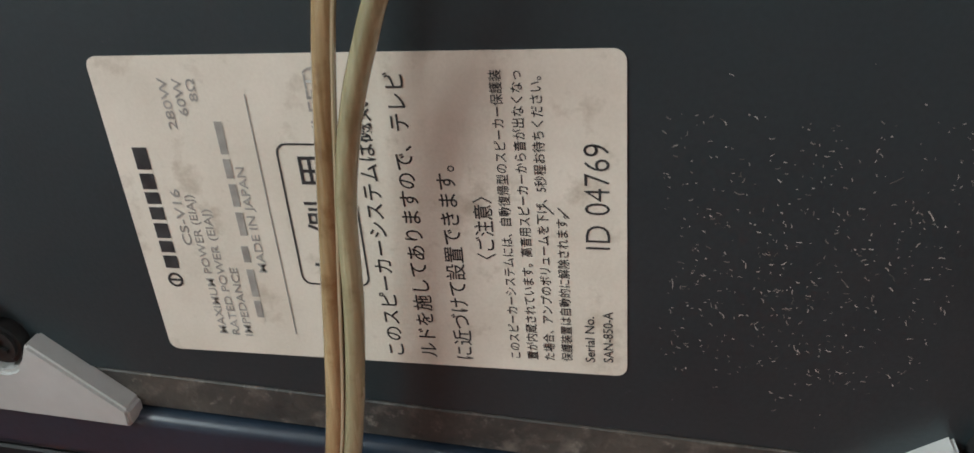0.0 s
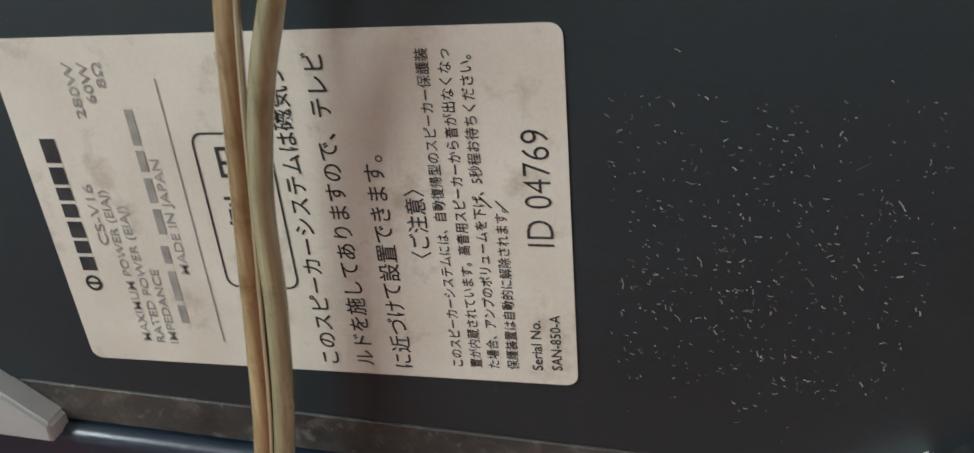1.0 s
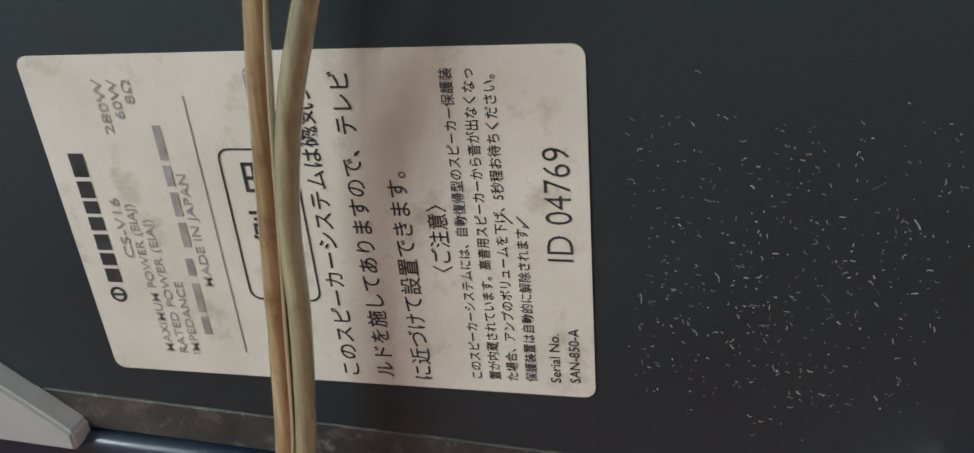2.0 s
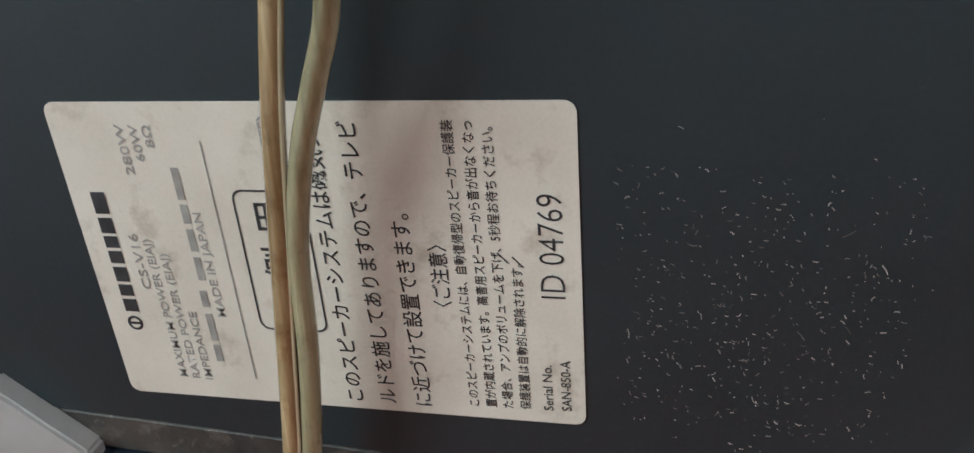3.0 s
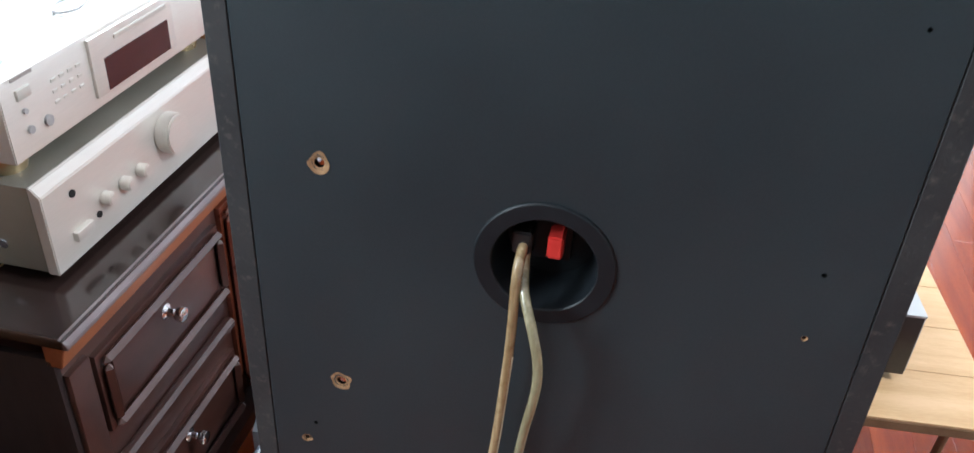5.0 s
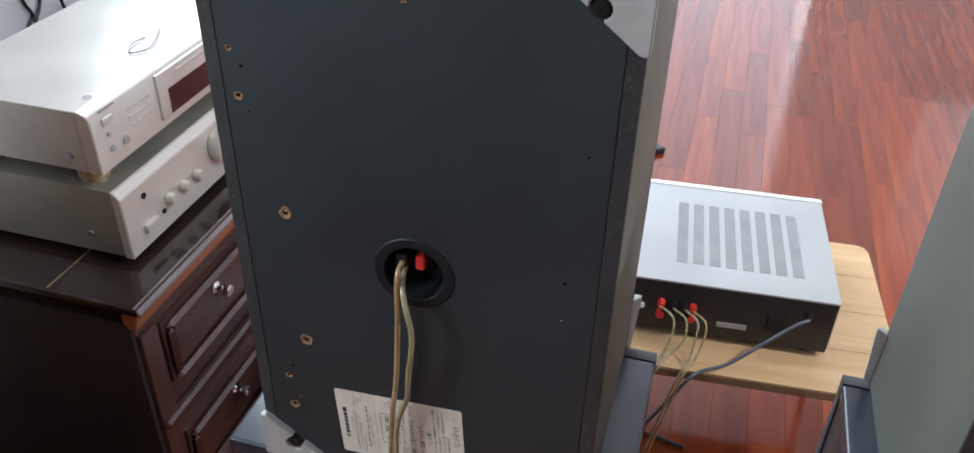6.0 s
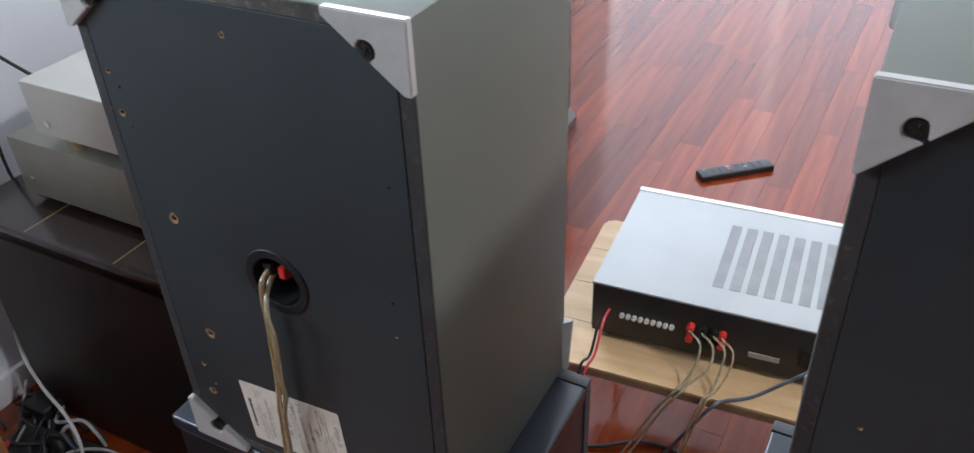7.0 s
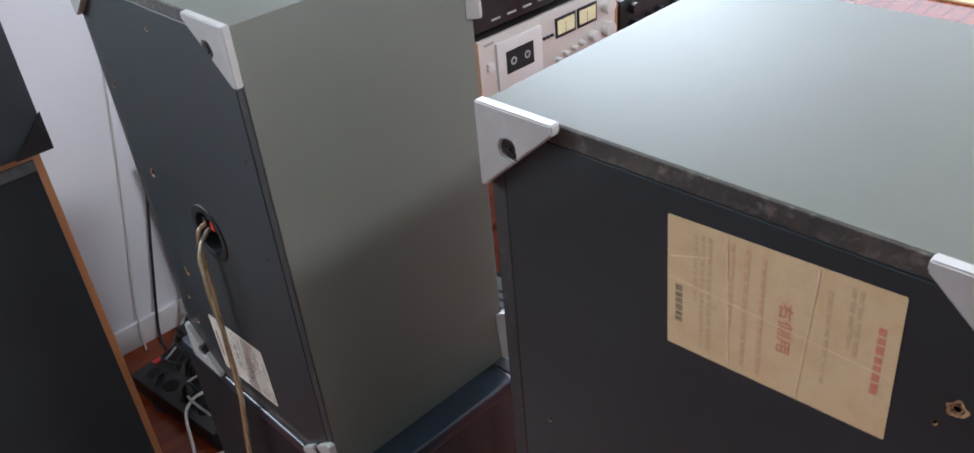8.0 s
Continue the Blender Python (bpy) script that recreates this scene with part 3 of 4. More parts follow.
def right_sticker(sp):
    """Yellowed rating plate of the other box, which stands on its head."""
    sheet = label_sheet(sp, -0.0290, 0.0570, 2.0, OLD_PAPER, "yellowed rating label with faded red print", 0.0008, 0.0700)
    up, lift = (-1, 0), 0.00022
    bars("print", (-0.0425, -0.018), (-0.0425, 0.016), 0.0030, RED_INK, sheet, up, lift, 7, 4)
    lettering("print", "右側用", (-0.0035, -0.0125), (-0.0035, 0.0135), 0.0058, RED_INK, sheet, up, lift, weight=0.012)
    for x, a, b, s, n, ink in ((-0.034, -0.031, 0.002, 0.0016, 4, FADED_INK), (-0.031, -0.031, 0.0, 0.0016, 4, FADED_INK), (-0.0225, -0.026, 0.022, 0.0016, 6, FADED_INK),
                               (0.006, -0.031, 0.032, 0.0020, 12, FADED_RED), (0.0135, -0.031, 0.031, 0.0020, 12, FADED_RED), (0.0205, -0.031, 0.012, 0.0020, 9, FADED_RED),
                               (0.0305, -0.03, 0.031, 0.0017, 16, FADED_INK), (0.034, -0.03, 0.031, 0.0017, 16, FADED_INK), (0.0375, -0.03, 0.006, 0.0017, 10, FADED_INK), (0.0465, 0.0, 0.021, 0.0036, 6, STAMP_INK)):
        bars("print", (x, a), (x, b), s, ink, sheet, up, lift, n, int(1000 * abs(x)))

    # folds in the paper
    for k, (xa, za, xb, zb) in enumerate(((-0.018, -0.0335, -0.013, 0.0335), (0.022, -0.0335, 0.019, 0.0335), (-0.05, 0.004, 0.05, -0.003), (0.030, -0.02, 0.049, -0.014))):
        w = Vector((zb - za, xa - xb)).normalized() * 0.00045
        bm = B()
        prism(bm, [(xa - w.x, za - w.y), (xb - w.x, zb - w.y), (xb + w.x, zb + w.y), (xa + w.x, za + w.y)], -lift - 0.00003, -lift, "y")
        part("fold", bm, FOLD, sheet, "pale worn fold in the paper")


speaker_one = speaker("upright grey loudspeaker with black back and silver corners on black stand", Matrix.Translation(S1), left_sticker)
S2 = Vector((0.3412, 0.014, 0.653))
speaker_two = speaker("upside-down grey loudspeaker with yellowed label on a black stand", Matrix.Translation(S2) @ pose(0, 0, 0, 0, 0, 1.0) @ pose(SW / 2, 0, SH, 0, 180, 0), right_sticker, aged=True)

# dust and fibres stuck to the back of the first box
rnd = random.Random(11)
bm = B()
for k in range(640):
    if rnd.random() < 0.7:
        x, z = rnd.uniform(0.024, 0.078), rnd.uniform(0.676, 0.731)
    else:
        x, z = rnd.gauss(0.048, 0.020), rnd.gauss(0.696, 0.015)
    if x < 0.024 + 0.006 * (0.74 - z) / 0.07 or z < 0.664 or x > 0.090 or z > 0.742:
        continue
    fibre = rnd.random() < 0.025
    a = rnd.gauss(-0.5, 0.7)
    ln = rnd.uniform(0.0006, 0.0012) if fibre else rnd.choice((0.00009, 0.00011, 0.00014, 0.00018, 0.00024, 0.0003, 0.0004, 0.0005))
    wd = rnd.uniform(0.00006, 0.00012)
    bend = rnd.uniform(-0.4, 0.4) * ln
    d, e = Vector((math.cos(a), 0, math.sin(a))), Vector((-math.sin(a), 0, math.cos(a)))
    c = Vector((x - S1.x, -0.00138, z - S1.z))
    row = [c - d * ln, c + e * bend, c + d * ln]
    top_row = [bm.verts.new(p + e * wd) for p in row]
    low_row = [bm.verts.new(p - e * wd * 0.7) for p in row]
    for q in range(2):
        bm.faces.new((top_row[q], top_row[q + 1], low_row[q + 1], low_row[q]))
dust = part("dust_specks", bm, DUST, speaker_one, "pale dust and fibres on the board")
tagged(dust, kind="stuff")


# ---- stands under them ----
def stand(x0, x1, y0, label, h=0.648):
    st = thing("speaker_stand", label, "speaker stand", pose((x0 + x1) / 2, y0, 0), "stands under the loudspeakers")
    w, d = x1 - x0, 0.196
    box_bm = box(B(), (-w / 2 + 0.002, 0.001, 0.0), (w / 2 - 0.002, d, h - 0.016), 0.001)
    part("body", box_bm, STAND_WOOD, st, "dark grained veneer sides")
    part("top_plate", box(B(), (-w / 2, -0.004, h - 0.016), (w / 2, d, h), 0.0032, 4), STAND_TOP, st, "glossy black top plate")
    part("front_frame", box(B(), (-w / 2, d, 0.0), (w / 2, d + 0.013, h + 0.001), 0.0015), GREY_FRAME, st, "grey front frame")
    part("back_board", box(B(), (-w / 2 + 0.004, -0.002, 0.004), (w / 2 - 0.004, 0.0005, h - 0.018), 0.0006, 1), STAND_BACK, st, "matt black back board")
    return st


stand(-0.184, 0.148, 0.0, "tall black stand cabinet with dark grained side")
stand(0.3145, 0.638, 0.018, "tall black stand cabinet holding the upside-down loudspeaker", 0.653)


# ---- speaker cable ----
cable = thing("speaker_cable", "clear two-core speaker cable hanging from the terminal", "cable")
R1 = 0.0021
AMBER_LINE = [(-0.0235, 0.010, 0.864), (-0.0234, -0.001, 0.865), (-0.0236, -0.0085, 0.856), (-0.0240, -0.0100, 0.82), (-0.0268, -0.0105, 0.77), (-0.0300, -0.0112, 0.74), (-0.0328, -0.0120, 0.70),
     (-0.0360, -0.0125, 0.66), (-0.0420, -0.0145, 0.62), (-0.052, -0.0170, 0.56), (-0.060, -0.020, 0.40), (-0.055, -0.03, 0.15), (-0.04, -0.045, 0.03), (0.0, -0.075, 0.003), (0.08, -0.09, 0.003)]
amber = part("amber_core", tube(B(), AMBER_LINE, R1, 18), WIRE_A, cable, "amber insulated core")
part("jacket_seam", tube(B(), [(x + 0.0018, y - 0.0010, z) for x, y, z in AMBER_LINE[3:-3]], 0.00042, 8), SEAM, amber, "pale clear edge where the cores are torn apart")
part("green_core", tube(B(), [(-0.0226, 0.012, 0.861), (-0.0224, 0.002, 0.859), (-0.0200, -0.0085, 0.851), (-0.0148, -0.0165, 0.840), (-0.0112, -0.0185, 0.826), (-0.0107, -0.0195, 0.812), (-0.0138, -0.0185, 0.788), (-0.0158, -0.0165, 0.769), (-0.0173, -0.0150, 0.757), (-0.0210, -0.0138, 0.746), (-0.0246, -0.0128, 0.735),
     (-0.0275, -0.0118, 0.722), (-0.0289, -0.0116, 0.71), (-0.0293, -0.0118, 0.69), (-0.0322, -0.0120, 0.66), (-0.0382, -0.0140, 0.62), (-0.0482, -0.0165, 0.56), (-0.0562, -0.0195, 0.40), (-0.0512, -0.0295, 0.15), (-0.0362, -0.0445, 0.03), (0.0038, -0.0745, 0.003), (0.083, -0.093, 0.003)], R1, 18), WIRE_B, cable, "greenish insulated core")


# ---- low table and amplifier ----
TURNED = 4.8
low_table = thing("low_table", "low pale plank table with rounded corners", "low table", pose(-0.084, 0.566, 0, 0, 0, TURNED))
TW, TD, TZ = 0.600, 0.405, 0.288
part("tabletop", prism(B(), rounded(TW, TD, 0.022, TW / 2, TD / 2), TZ - 0.018, TZ - 0.003, "z", 0.001), BOARD_EDGE, low_table, "brown core of the top")
for i in range(4):
    y0, y1 = i * TD / 4, (i + 1) * TD / 4 - 0.0008
    r = 0.02
    poly = [(0.001, y0), (TW - 0.001, y0), (TW - 0.001, y1), (0.001, y1)]
    if i == 0:
        poly = [(r, y0 + 0.001), (TW - r, y0 + 0.001), (TW - 0.007, y0 + 0.007), (TW - 0.001, y0 + r), (TW - 0.001, y1), (0.001, y1), (0.001, y0 + r), (0.007, y0 + 0.007)]
    if i == 3:
        poly = [(0.001, y0), (TW - 0.001, y0), (TW - 0.001, y1 - r), (TW - 0.007, y1 - 0.007), (TW - r, y1 - 0.001), (r, y1 - 0.001), (0.007, y1 - 0.007), (0.001, y1 - r)]
    part("plank", prism(B(), poly, TZ - 0.003, TZ, "z", 0.0003), BOARD, low_table)
for x in (0.05, TW - 0.05):
    for y in (0.06, TD - 0.06):
        part("leg", tube(B(), [(x, y, 0.0), (x + 0.006, y, 0.1), (x + 0.012, y, TZ - 0.018)], 0.006, 10), BOARD_EDGE, low_table)

amp = thing("amplifier", "silver stereo amplifier with vented top and black rear panel", "amplifier", pose(-0.019, 0.645, TZ, 0, 0, 4.6))
AW, AD, AH, AF = 0.415, 0.292, 0.097, 0.013
part("chassis", box(B(), (0.002, 0.001, AF), (AW - 0.002, AD - 0.012, AF + AH - 0.004), 0.001), REAR_BLACK, amp, "black steel rear and underside")
lid = part("top_cover", box(B(), (0, 0.0, AF + AH - 0.004), (AW, AD - 0.012, AF + AH), 0.0012), SILVER_TOP, amp, "silver-grey painted top cover")
for x in (0.0, AW - 0.0015):
    part("side_cover", box(B(), (x, 0.003, AF + 0.004), (x + 0.0015, AD - 0.012, AF + AH - 0.004), 0.0004, 1), SILVER_TOP, amp)
part("front_panel", box(B(), (-0.001, AD - 0.012, AF - 0.002), (AW + 0.001, AD, AF + AH + 0.0015), 0.0015), SILVER_TRIM, amp, "pale silver front panel")
for i in range(8):
    x = 0.173 + i * 0.0253
    part("vent", box(B(), (x, 0.052, AF + AH), (x + 0.0165, 0.226, AF + AH + 0.0006), 0.0002, 1), SLOT_GREY, amp, "grey vent strip")
for x in (0.03, AW - 0.03):
    for y in (0.03, AD - 0.04):
        part("foot", cyl(B(), (x, y, AF / 2), 0.016, AF, "z", 20), BLACK_PLASTIC, amp)
for i in range(9):
    bm = B()
    x, z = 0.050 + i * 0.0098, AF + 0.044
    cyl(bm, (x, -0.002, z), 0.0040, 0.006, "y", 14)
    cyl(bm, (x, -0.004, z), 0.0022, 0.007, "y", 12)
    part("socket", bm, SILVER_TRIM, amp, "metal phono socket")
for x, z, mt in ((0.157, 0.056, RED_PLASTIC), (0.157, 0.036, RED_PLASTIC), (0.176, 0.056, BLACK_PLASTIC), (0.176, 0.036, BLACK_PLASTIC), (0.205, 0.054, RED_PLASTIC), (0.193, 0.054, BLACK_PLASTIC), (0.205, 0.036, RED_PLASTIC), (0.193, 0.036, BLACK_PLASTIC)):
    part("binding_post", cyl(B(), (x, -0.006, AF + z), 0.0060, 0.014, "y", 16, bevel=0.001), mt, amp)
part("rating_plate", box(B(), (0.245, -0.0006, AF + 0.022), (0.290, 0.001, AF + 0.031)), GREY_INK, amp, "small pale plate with unreadable print")
part("mains_socket", box(B(), (0.318, -0.0015, AF + 0.026), (0.345, 0.002, AF + 0.058), 0.0006, 1), DEEP_BLACK, amp)
part("cord_grip", cyl(B(), (0.375, -0.005, AF + 0.068), 0.005, 0.012, "y", 14), BLACK_PLASTIC, amp)


def amp_at(x, y, z):
    return amp.matrix_world @ Vector((x, y, z))


bpy.context.view_layer.update()


def run(name, pts, r, material, label, category="cable", group=""):
    return single(name, tube(B(), pts, r, 8), material, label, category, group)


run("mains_cable", [amp_at(0.375, -0.01, 0.081), amp_at(0.352, -0.022, 0.074), amp_at(0.31, -0.042, 0.046), amp_at(0.265, -0.06, 0.014), (0.213, 0.590, 0.2915), (0.196, 0.576, 0.280), (0.165, 0.572, 0.215), (0.125, 0.578, 0.13), (0.06, 0.585, 0.045), (0.0, 0.60, 0.004), (-0.1, 0.62, 0.004)], 0.0028, BLUE_GREY_CABLE, "blue-grey mains cable leaving the amplifier")
for x, col, ex, fx in ((0.157, WIRE_B, 0.142, 0.018), (0.176, WIRE_B, 0.150, 0.030), (0.193, WIRE_B, 0.184, 0.132), (0.205, WIRE_A, 0.190, 0.138)):
    run("speaker_wire", [amp_at(x, -0.013, 0.068), amp_at(x + 0.020, -0.030, 0.062), amp_at(x + 0.020, -0.045, 0.034), (ex + 0.008, 0.594, 0.297), (ex, 0.579, 0.290), (ex - (ex - fx) * 0.2, 0.571, 0.245), (ex - (ex - fx) * 0.5, 0.569, 0.15), (ex - (ex - fx) * 0.8, 0.568, 0.06), (fx, 0.566, 0.004), (fx - 0.05, 0.54, 0.004)], 0.0020, col,
        "clear speaker wire hanging from the amplifier's terminals", "cable", "wires behind the amplifier")
run("phono_cable", [amp_at(0.030, -0.004, 0.066), amp_at(0.028, -0.03, 0.060), amp_at(0.026, -0.06, 0.020), (0.006, 0.570, 0.292), (0.002, 0.560, 0.262), (-0.002, 0.560, 0.14), (-0.02, 0.58, 0.03), (-0.07, 0.60, 0.003), (-0.10, 0.66, 0.003)], 0.0022, RED_CABLE, "red phono cable dropping behind the table")
run("phono_cable", [amp_at(0.022, -0.004, 0.058), amp_at(0.020, -0.03, 0.050), amp_at(0.018, -0.06, 0.014), (-0.004, 0.568, 0.292), (-0.008, 0.556, 0.22), (-0.012, 0.565, 0.10), (-0.04, 0.59, 0.01), (-0.09, 0.63, 0.003), (-0.05, 0.68, 0.003)], 0.0022, BLACK_CABLE, "black phono cable dropping behind the table")
plug = thing("cable_plug", "blue cable plug hanging behind the table", "plug", pose(0.000, 0.550, 0.205))
part("sleeve", cyl(B(), (0, 0, 0.020), 0.0050, 0.040, "z", 16, bevel=0.001), BLUE_PLASTIC, plug)
part("tip", cyl(B(), (0, 0, -0.006), 0.0032, 0.014, "z", 12), CHROME, plug)
run("floor_cable", [(-0.07, 0.64, 0.004), (0.0, 0.67, 0.006), (0.06, 0.71, 0.006), (0.12, 0.72, 0.004), (0.22, 0.70, 0.004)], 0.0035, BLACK_CABLE, "black cable lying on the floor under the table")

# ---- remote control on the floor ----
rem = thing("remote_control", "slim black remote control on the wooden floor", "remote control", pose(-0.030, 1.715, 0.0, 0, 0, 41.5))
part("shell", box(B(), (-0.105, -0.021, 0), (0.105, 0.021, 0.017), 0.005, 3), BLACK_PLASTIC, rem)
for i in range(8):
    for j in range(3):
        mt = {(0, 2): GREEN_PLASTIC, (3, 1): RED_PLASTIC, (3, 2): GREY_BUTTON, (5, 1): GREY_BUTTON}.get((i, j), REMOTE_BUTTON)
        part("button", box(B(), (-0.092 + i * 0.023, -0.0150 + j * 0.0115, 0.016), (-0.081 + i * 0.023, -0.0080 + j * 0.0115, 0.0182), 0.001, 1), mt, rem)

# ---- blue-grey receiver on the floor ----
rx = thing("receiver", "blue-grey receiver with slotted top standing on the floor", "receiver", pose(-0.11, 0.57, 0, 0, 0, 14))
part("cover", box(B(), (-0.34, 0, 0.012), (0, 0.262, 0.16), 0.002), GREY_STEEL, rx)
for i in range(7):
    for j in range(3):
        part("slot", box(B(), (-0.31 + j * 0.075, 0.07 + i * 0.024, 0.16), (-0.25 + j * 0.075, 0.078 + i * 0.024, 0.1606), 0.0002, 1), REAR_BLACK, rx)
part("front_panel", box(B(), (-0.342, 0.262, 0.010), (0.002, 0.275, 0.161), 0.0015), REAR_BLACK, rx)
for x in (-0.31, -0.03):
    for y in (0.03, 0.23):
        part("foot", cyl(B(), (x, y, 0.006), 0.014, 0.012, "z", 16), BLACK_PLASTIC, rx)

# ---- long sideboard on the wall ----
SBX, SBZ, SBY0, SBY1, SBB = -0.520, 0.462, 0.292, 1.80, -1.02
sb = thing("sideboard", "long dark mahogany sideboard with drawers, doors and chrome knobs", "sideboard")
part("carcass", box(B(), (SBB, SBY0 + 0.012, 0.06), (SBX - 0.022, SBY1 - 0.012, SBZ - 0.035), 0.002), MAHOGANY, sb)
part("plinth", box(B(), (SBB + 0.01, SBY0 + 0.02, 0), (SBX - 0.03, SBY1 - 0.02, 0.06), 0.002), MAHOGANY, sb)
part("plinth_moulding", prism(B(), [(SBX - 0.03, 0.0), (SBX - 0.004, 0.0), (SBX - 0.004, 0.028), (SBX - 0.022, 0.052), (SBX - 0.03, 0.052)], SBY0 + 0.01, SBY1 - 0.005, "y", 0.001), MAHOGANY, sb)
part("side_panel", box(B(), (SBB, SBY0 + 0.004, 0.0), (SBX - 0.022, SBY0 + 0.013, SBZ - 0.035), 0.002), END_WOOD, sb, "end panel, its shade painted in near-black")
top = part("top", box(B(), (SBB - 0.005, SBY0, SBZ - 0.014), (SBX, SBY1, SBZ), 0.004, 3), SIDEBOARD_TOP, sb, "polished near-black top")
part("top_edge", prism(B(), [(SBX - 0.004, SBZ - 0.0135), (SBX + 0.004, SBZ - 0.0135), (SBX + 0.004, SBZ - 0.008), (SBX - 0.003, SBZ + 0.0006), (SBX - 0.006, SBZ + 0.0006)], SBY0 + 0.001, SBY1 - 0.001, "y", 0.0008), NOSE, top, "front edge of the top, painted paler for its highlight")
part("top_moulding", prism(B(), [(SBX - 0.03, SBZ - 0.044), (SBX - 0.012, SBZ - 0.044), (SBX - 0.004, SBZ - 0.0142), (SBX - 0.03, SBZ - 0.0142)], SBY0 + 0.004, SBY1 - 0.004, "y", 0.001), LIT_MOULDING, sb, "reddish moulding under the top, painted as if lit")
part("rail", box(B(), (SBX - 0.024, SBY0 + 0.012, 0.212), (SBX - 0.006, 0.632, 0.230), 0.005, 1), MAHOGANY, sb, "ledge between the drawers")
for x in (-0.66, -0.86):
    part("inlay_line", box(B(), (x - 0.0012, SBY0 + 0.006, SBZ - 0.0002), (x + 0.0012, SBY1 - 0.006, SBZ + 0.0004)), BRASS, sb, "thin brass inlay line")


def framed(y0, y1, z0, z1, mt, kn, nm):
    fx = SBX - 0.022
    d = part(nm, box(B(), (fx - 0.002, y0, z0), (fx + 0.008, y1, z1), 0.0015), mt, sb)
    # raised moulding round the field
    t, q = 0.012, 0.004
    for lo, hi in (((fx + 0.008, y0 + q, z1 - q - t), (fx + 0.021, y1 - q, z1 - q)), ((fx + 0.008, y0 + q, z0 + q), (fx + 0.021, y1 - q, z0 + q + t)),
                   ((fx + 0.008, y0 + q, z0 + q + t), (fx + 0.021, y0 + q + t, z1 - q - t)), ((fx + 0.008, y1 - q - t, z0 + q + t), (fx + 0.021, y1 - q, z1 - q - t))):
        part("moulding", box(B(), lo, hi, 0.0058, 1), mt, d)
    part("field", box(B(), (fx + 0.008, y0 + q + t + 0.006, z0 + q + t + 0.006), (fx + 0.012, y1 - q - t - 0.006, z1 - q - t - 0.006), 0.002), mt, d)
    for ky, kz in kn:
        bm = B()
        lathe(bm, (fx + 0.012, ky, kz), [(0.0105, 0.0), (0.0105, 0.002), (0.0055, 0.005), (0.0050, 0.012), (0.0085, 0.016), (0.0105, 0.021), (0.0095, 0.026), (0.005, 0.0285), (0.0001, 0.029)], "x", 20)
        part("knob", bm, CHROME, d, "round chrome knob")
    return d


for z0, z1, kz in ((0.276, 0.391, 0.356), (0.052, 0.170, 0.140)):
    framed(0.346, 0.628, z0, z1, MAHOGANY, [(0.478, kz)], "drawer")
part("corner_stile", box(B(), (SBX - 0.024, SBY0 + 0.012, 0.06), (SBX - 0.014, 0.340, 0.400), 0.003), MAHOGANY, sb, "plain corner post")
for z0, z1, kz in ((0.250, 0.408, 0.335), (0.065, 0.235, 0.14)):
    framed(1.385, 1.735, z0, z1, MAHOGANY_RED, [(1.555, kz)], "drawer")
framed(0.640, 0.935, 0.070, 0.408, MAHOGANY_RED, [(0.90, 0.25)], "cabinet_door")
fx = SBX - 0.022
d2 = part("cabinet_door", box(B(), (fx - 0.002, 0.945, 0.070), (fx + 0.010, 1.262, 0.408), 0.002), MAHOGANY_RED, sb, "plain red-brown door with chrome fittings")
for z in (0.375, 0.140):
    bm = B()
    box(bm, (fx + 0.010, 1.175, z - 0.002), (fx + 0.014, 1.235, z + 0.003), 0.0008, 1)
    box(bm, (fx + 0.010, 1.218, z - 0.016), (fx + 0.032, 1.246, z + 0.016), 0.003)
    part("hinge", bm, CHROME, d2, "square chrome hinge fitting")
bm = B()
lathe(bm, (fx + 0.010, 1.045, 0.25), [(0.011, 0.0), (0.0055, 0.005), (0.0050, 0.012), (0.0105, 0.021), (0.0001, 0.029)], "x", 20)
part("knob", bm, CHROME, d2, "round chrome knob")
part("latch", box(B(), (fx + 0.010, 1.02, 0.330), (fx + 0.022, 1.07, 0.352), 0.002), BLACK_PLASTIC, d2, "black latch")
part("stile", box(B(), (fx - 0.002, 1.268, 0.07), (fx + 0.008, 1.378, 0.408), 0.0015), MAHOGANY_RED, sb)
part("slot_recess", box(B(), (fx + 0.007, 1.305, 0.245), (fx + 0.0095, 1.335, 0.400), 0.0008, 1), MAHOGANY, sb, "dark vertical slot")


# ---- hi-fi on the sideboard: faces look along +x, widths run along y ----
def feet(dev, xs, ys, r, h, mt):
    for x in xs:
        for y in ys:
            bm = B()
            lathe(bm, (x, y, 0), [(0.0001, 0), (r * 0.92, 0), (r, h * 0.2), (r, h * 0.75), (r * 0.9, h), (0.0001, h)], "z", 22)
            part("foot", bm, mt, dev)


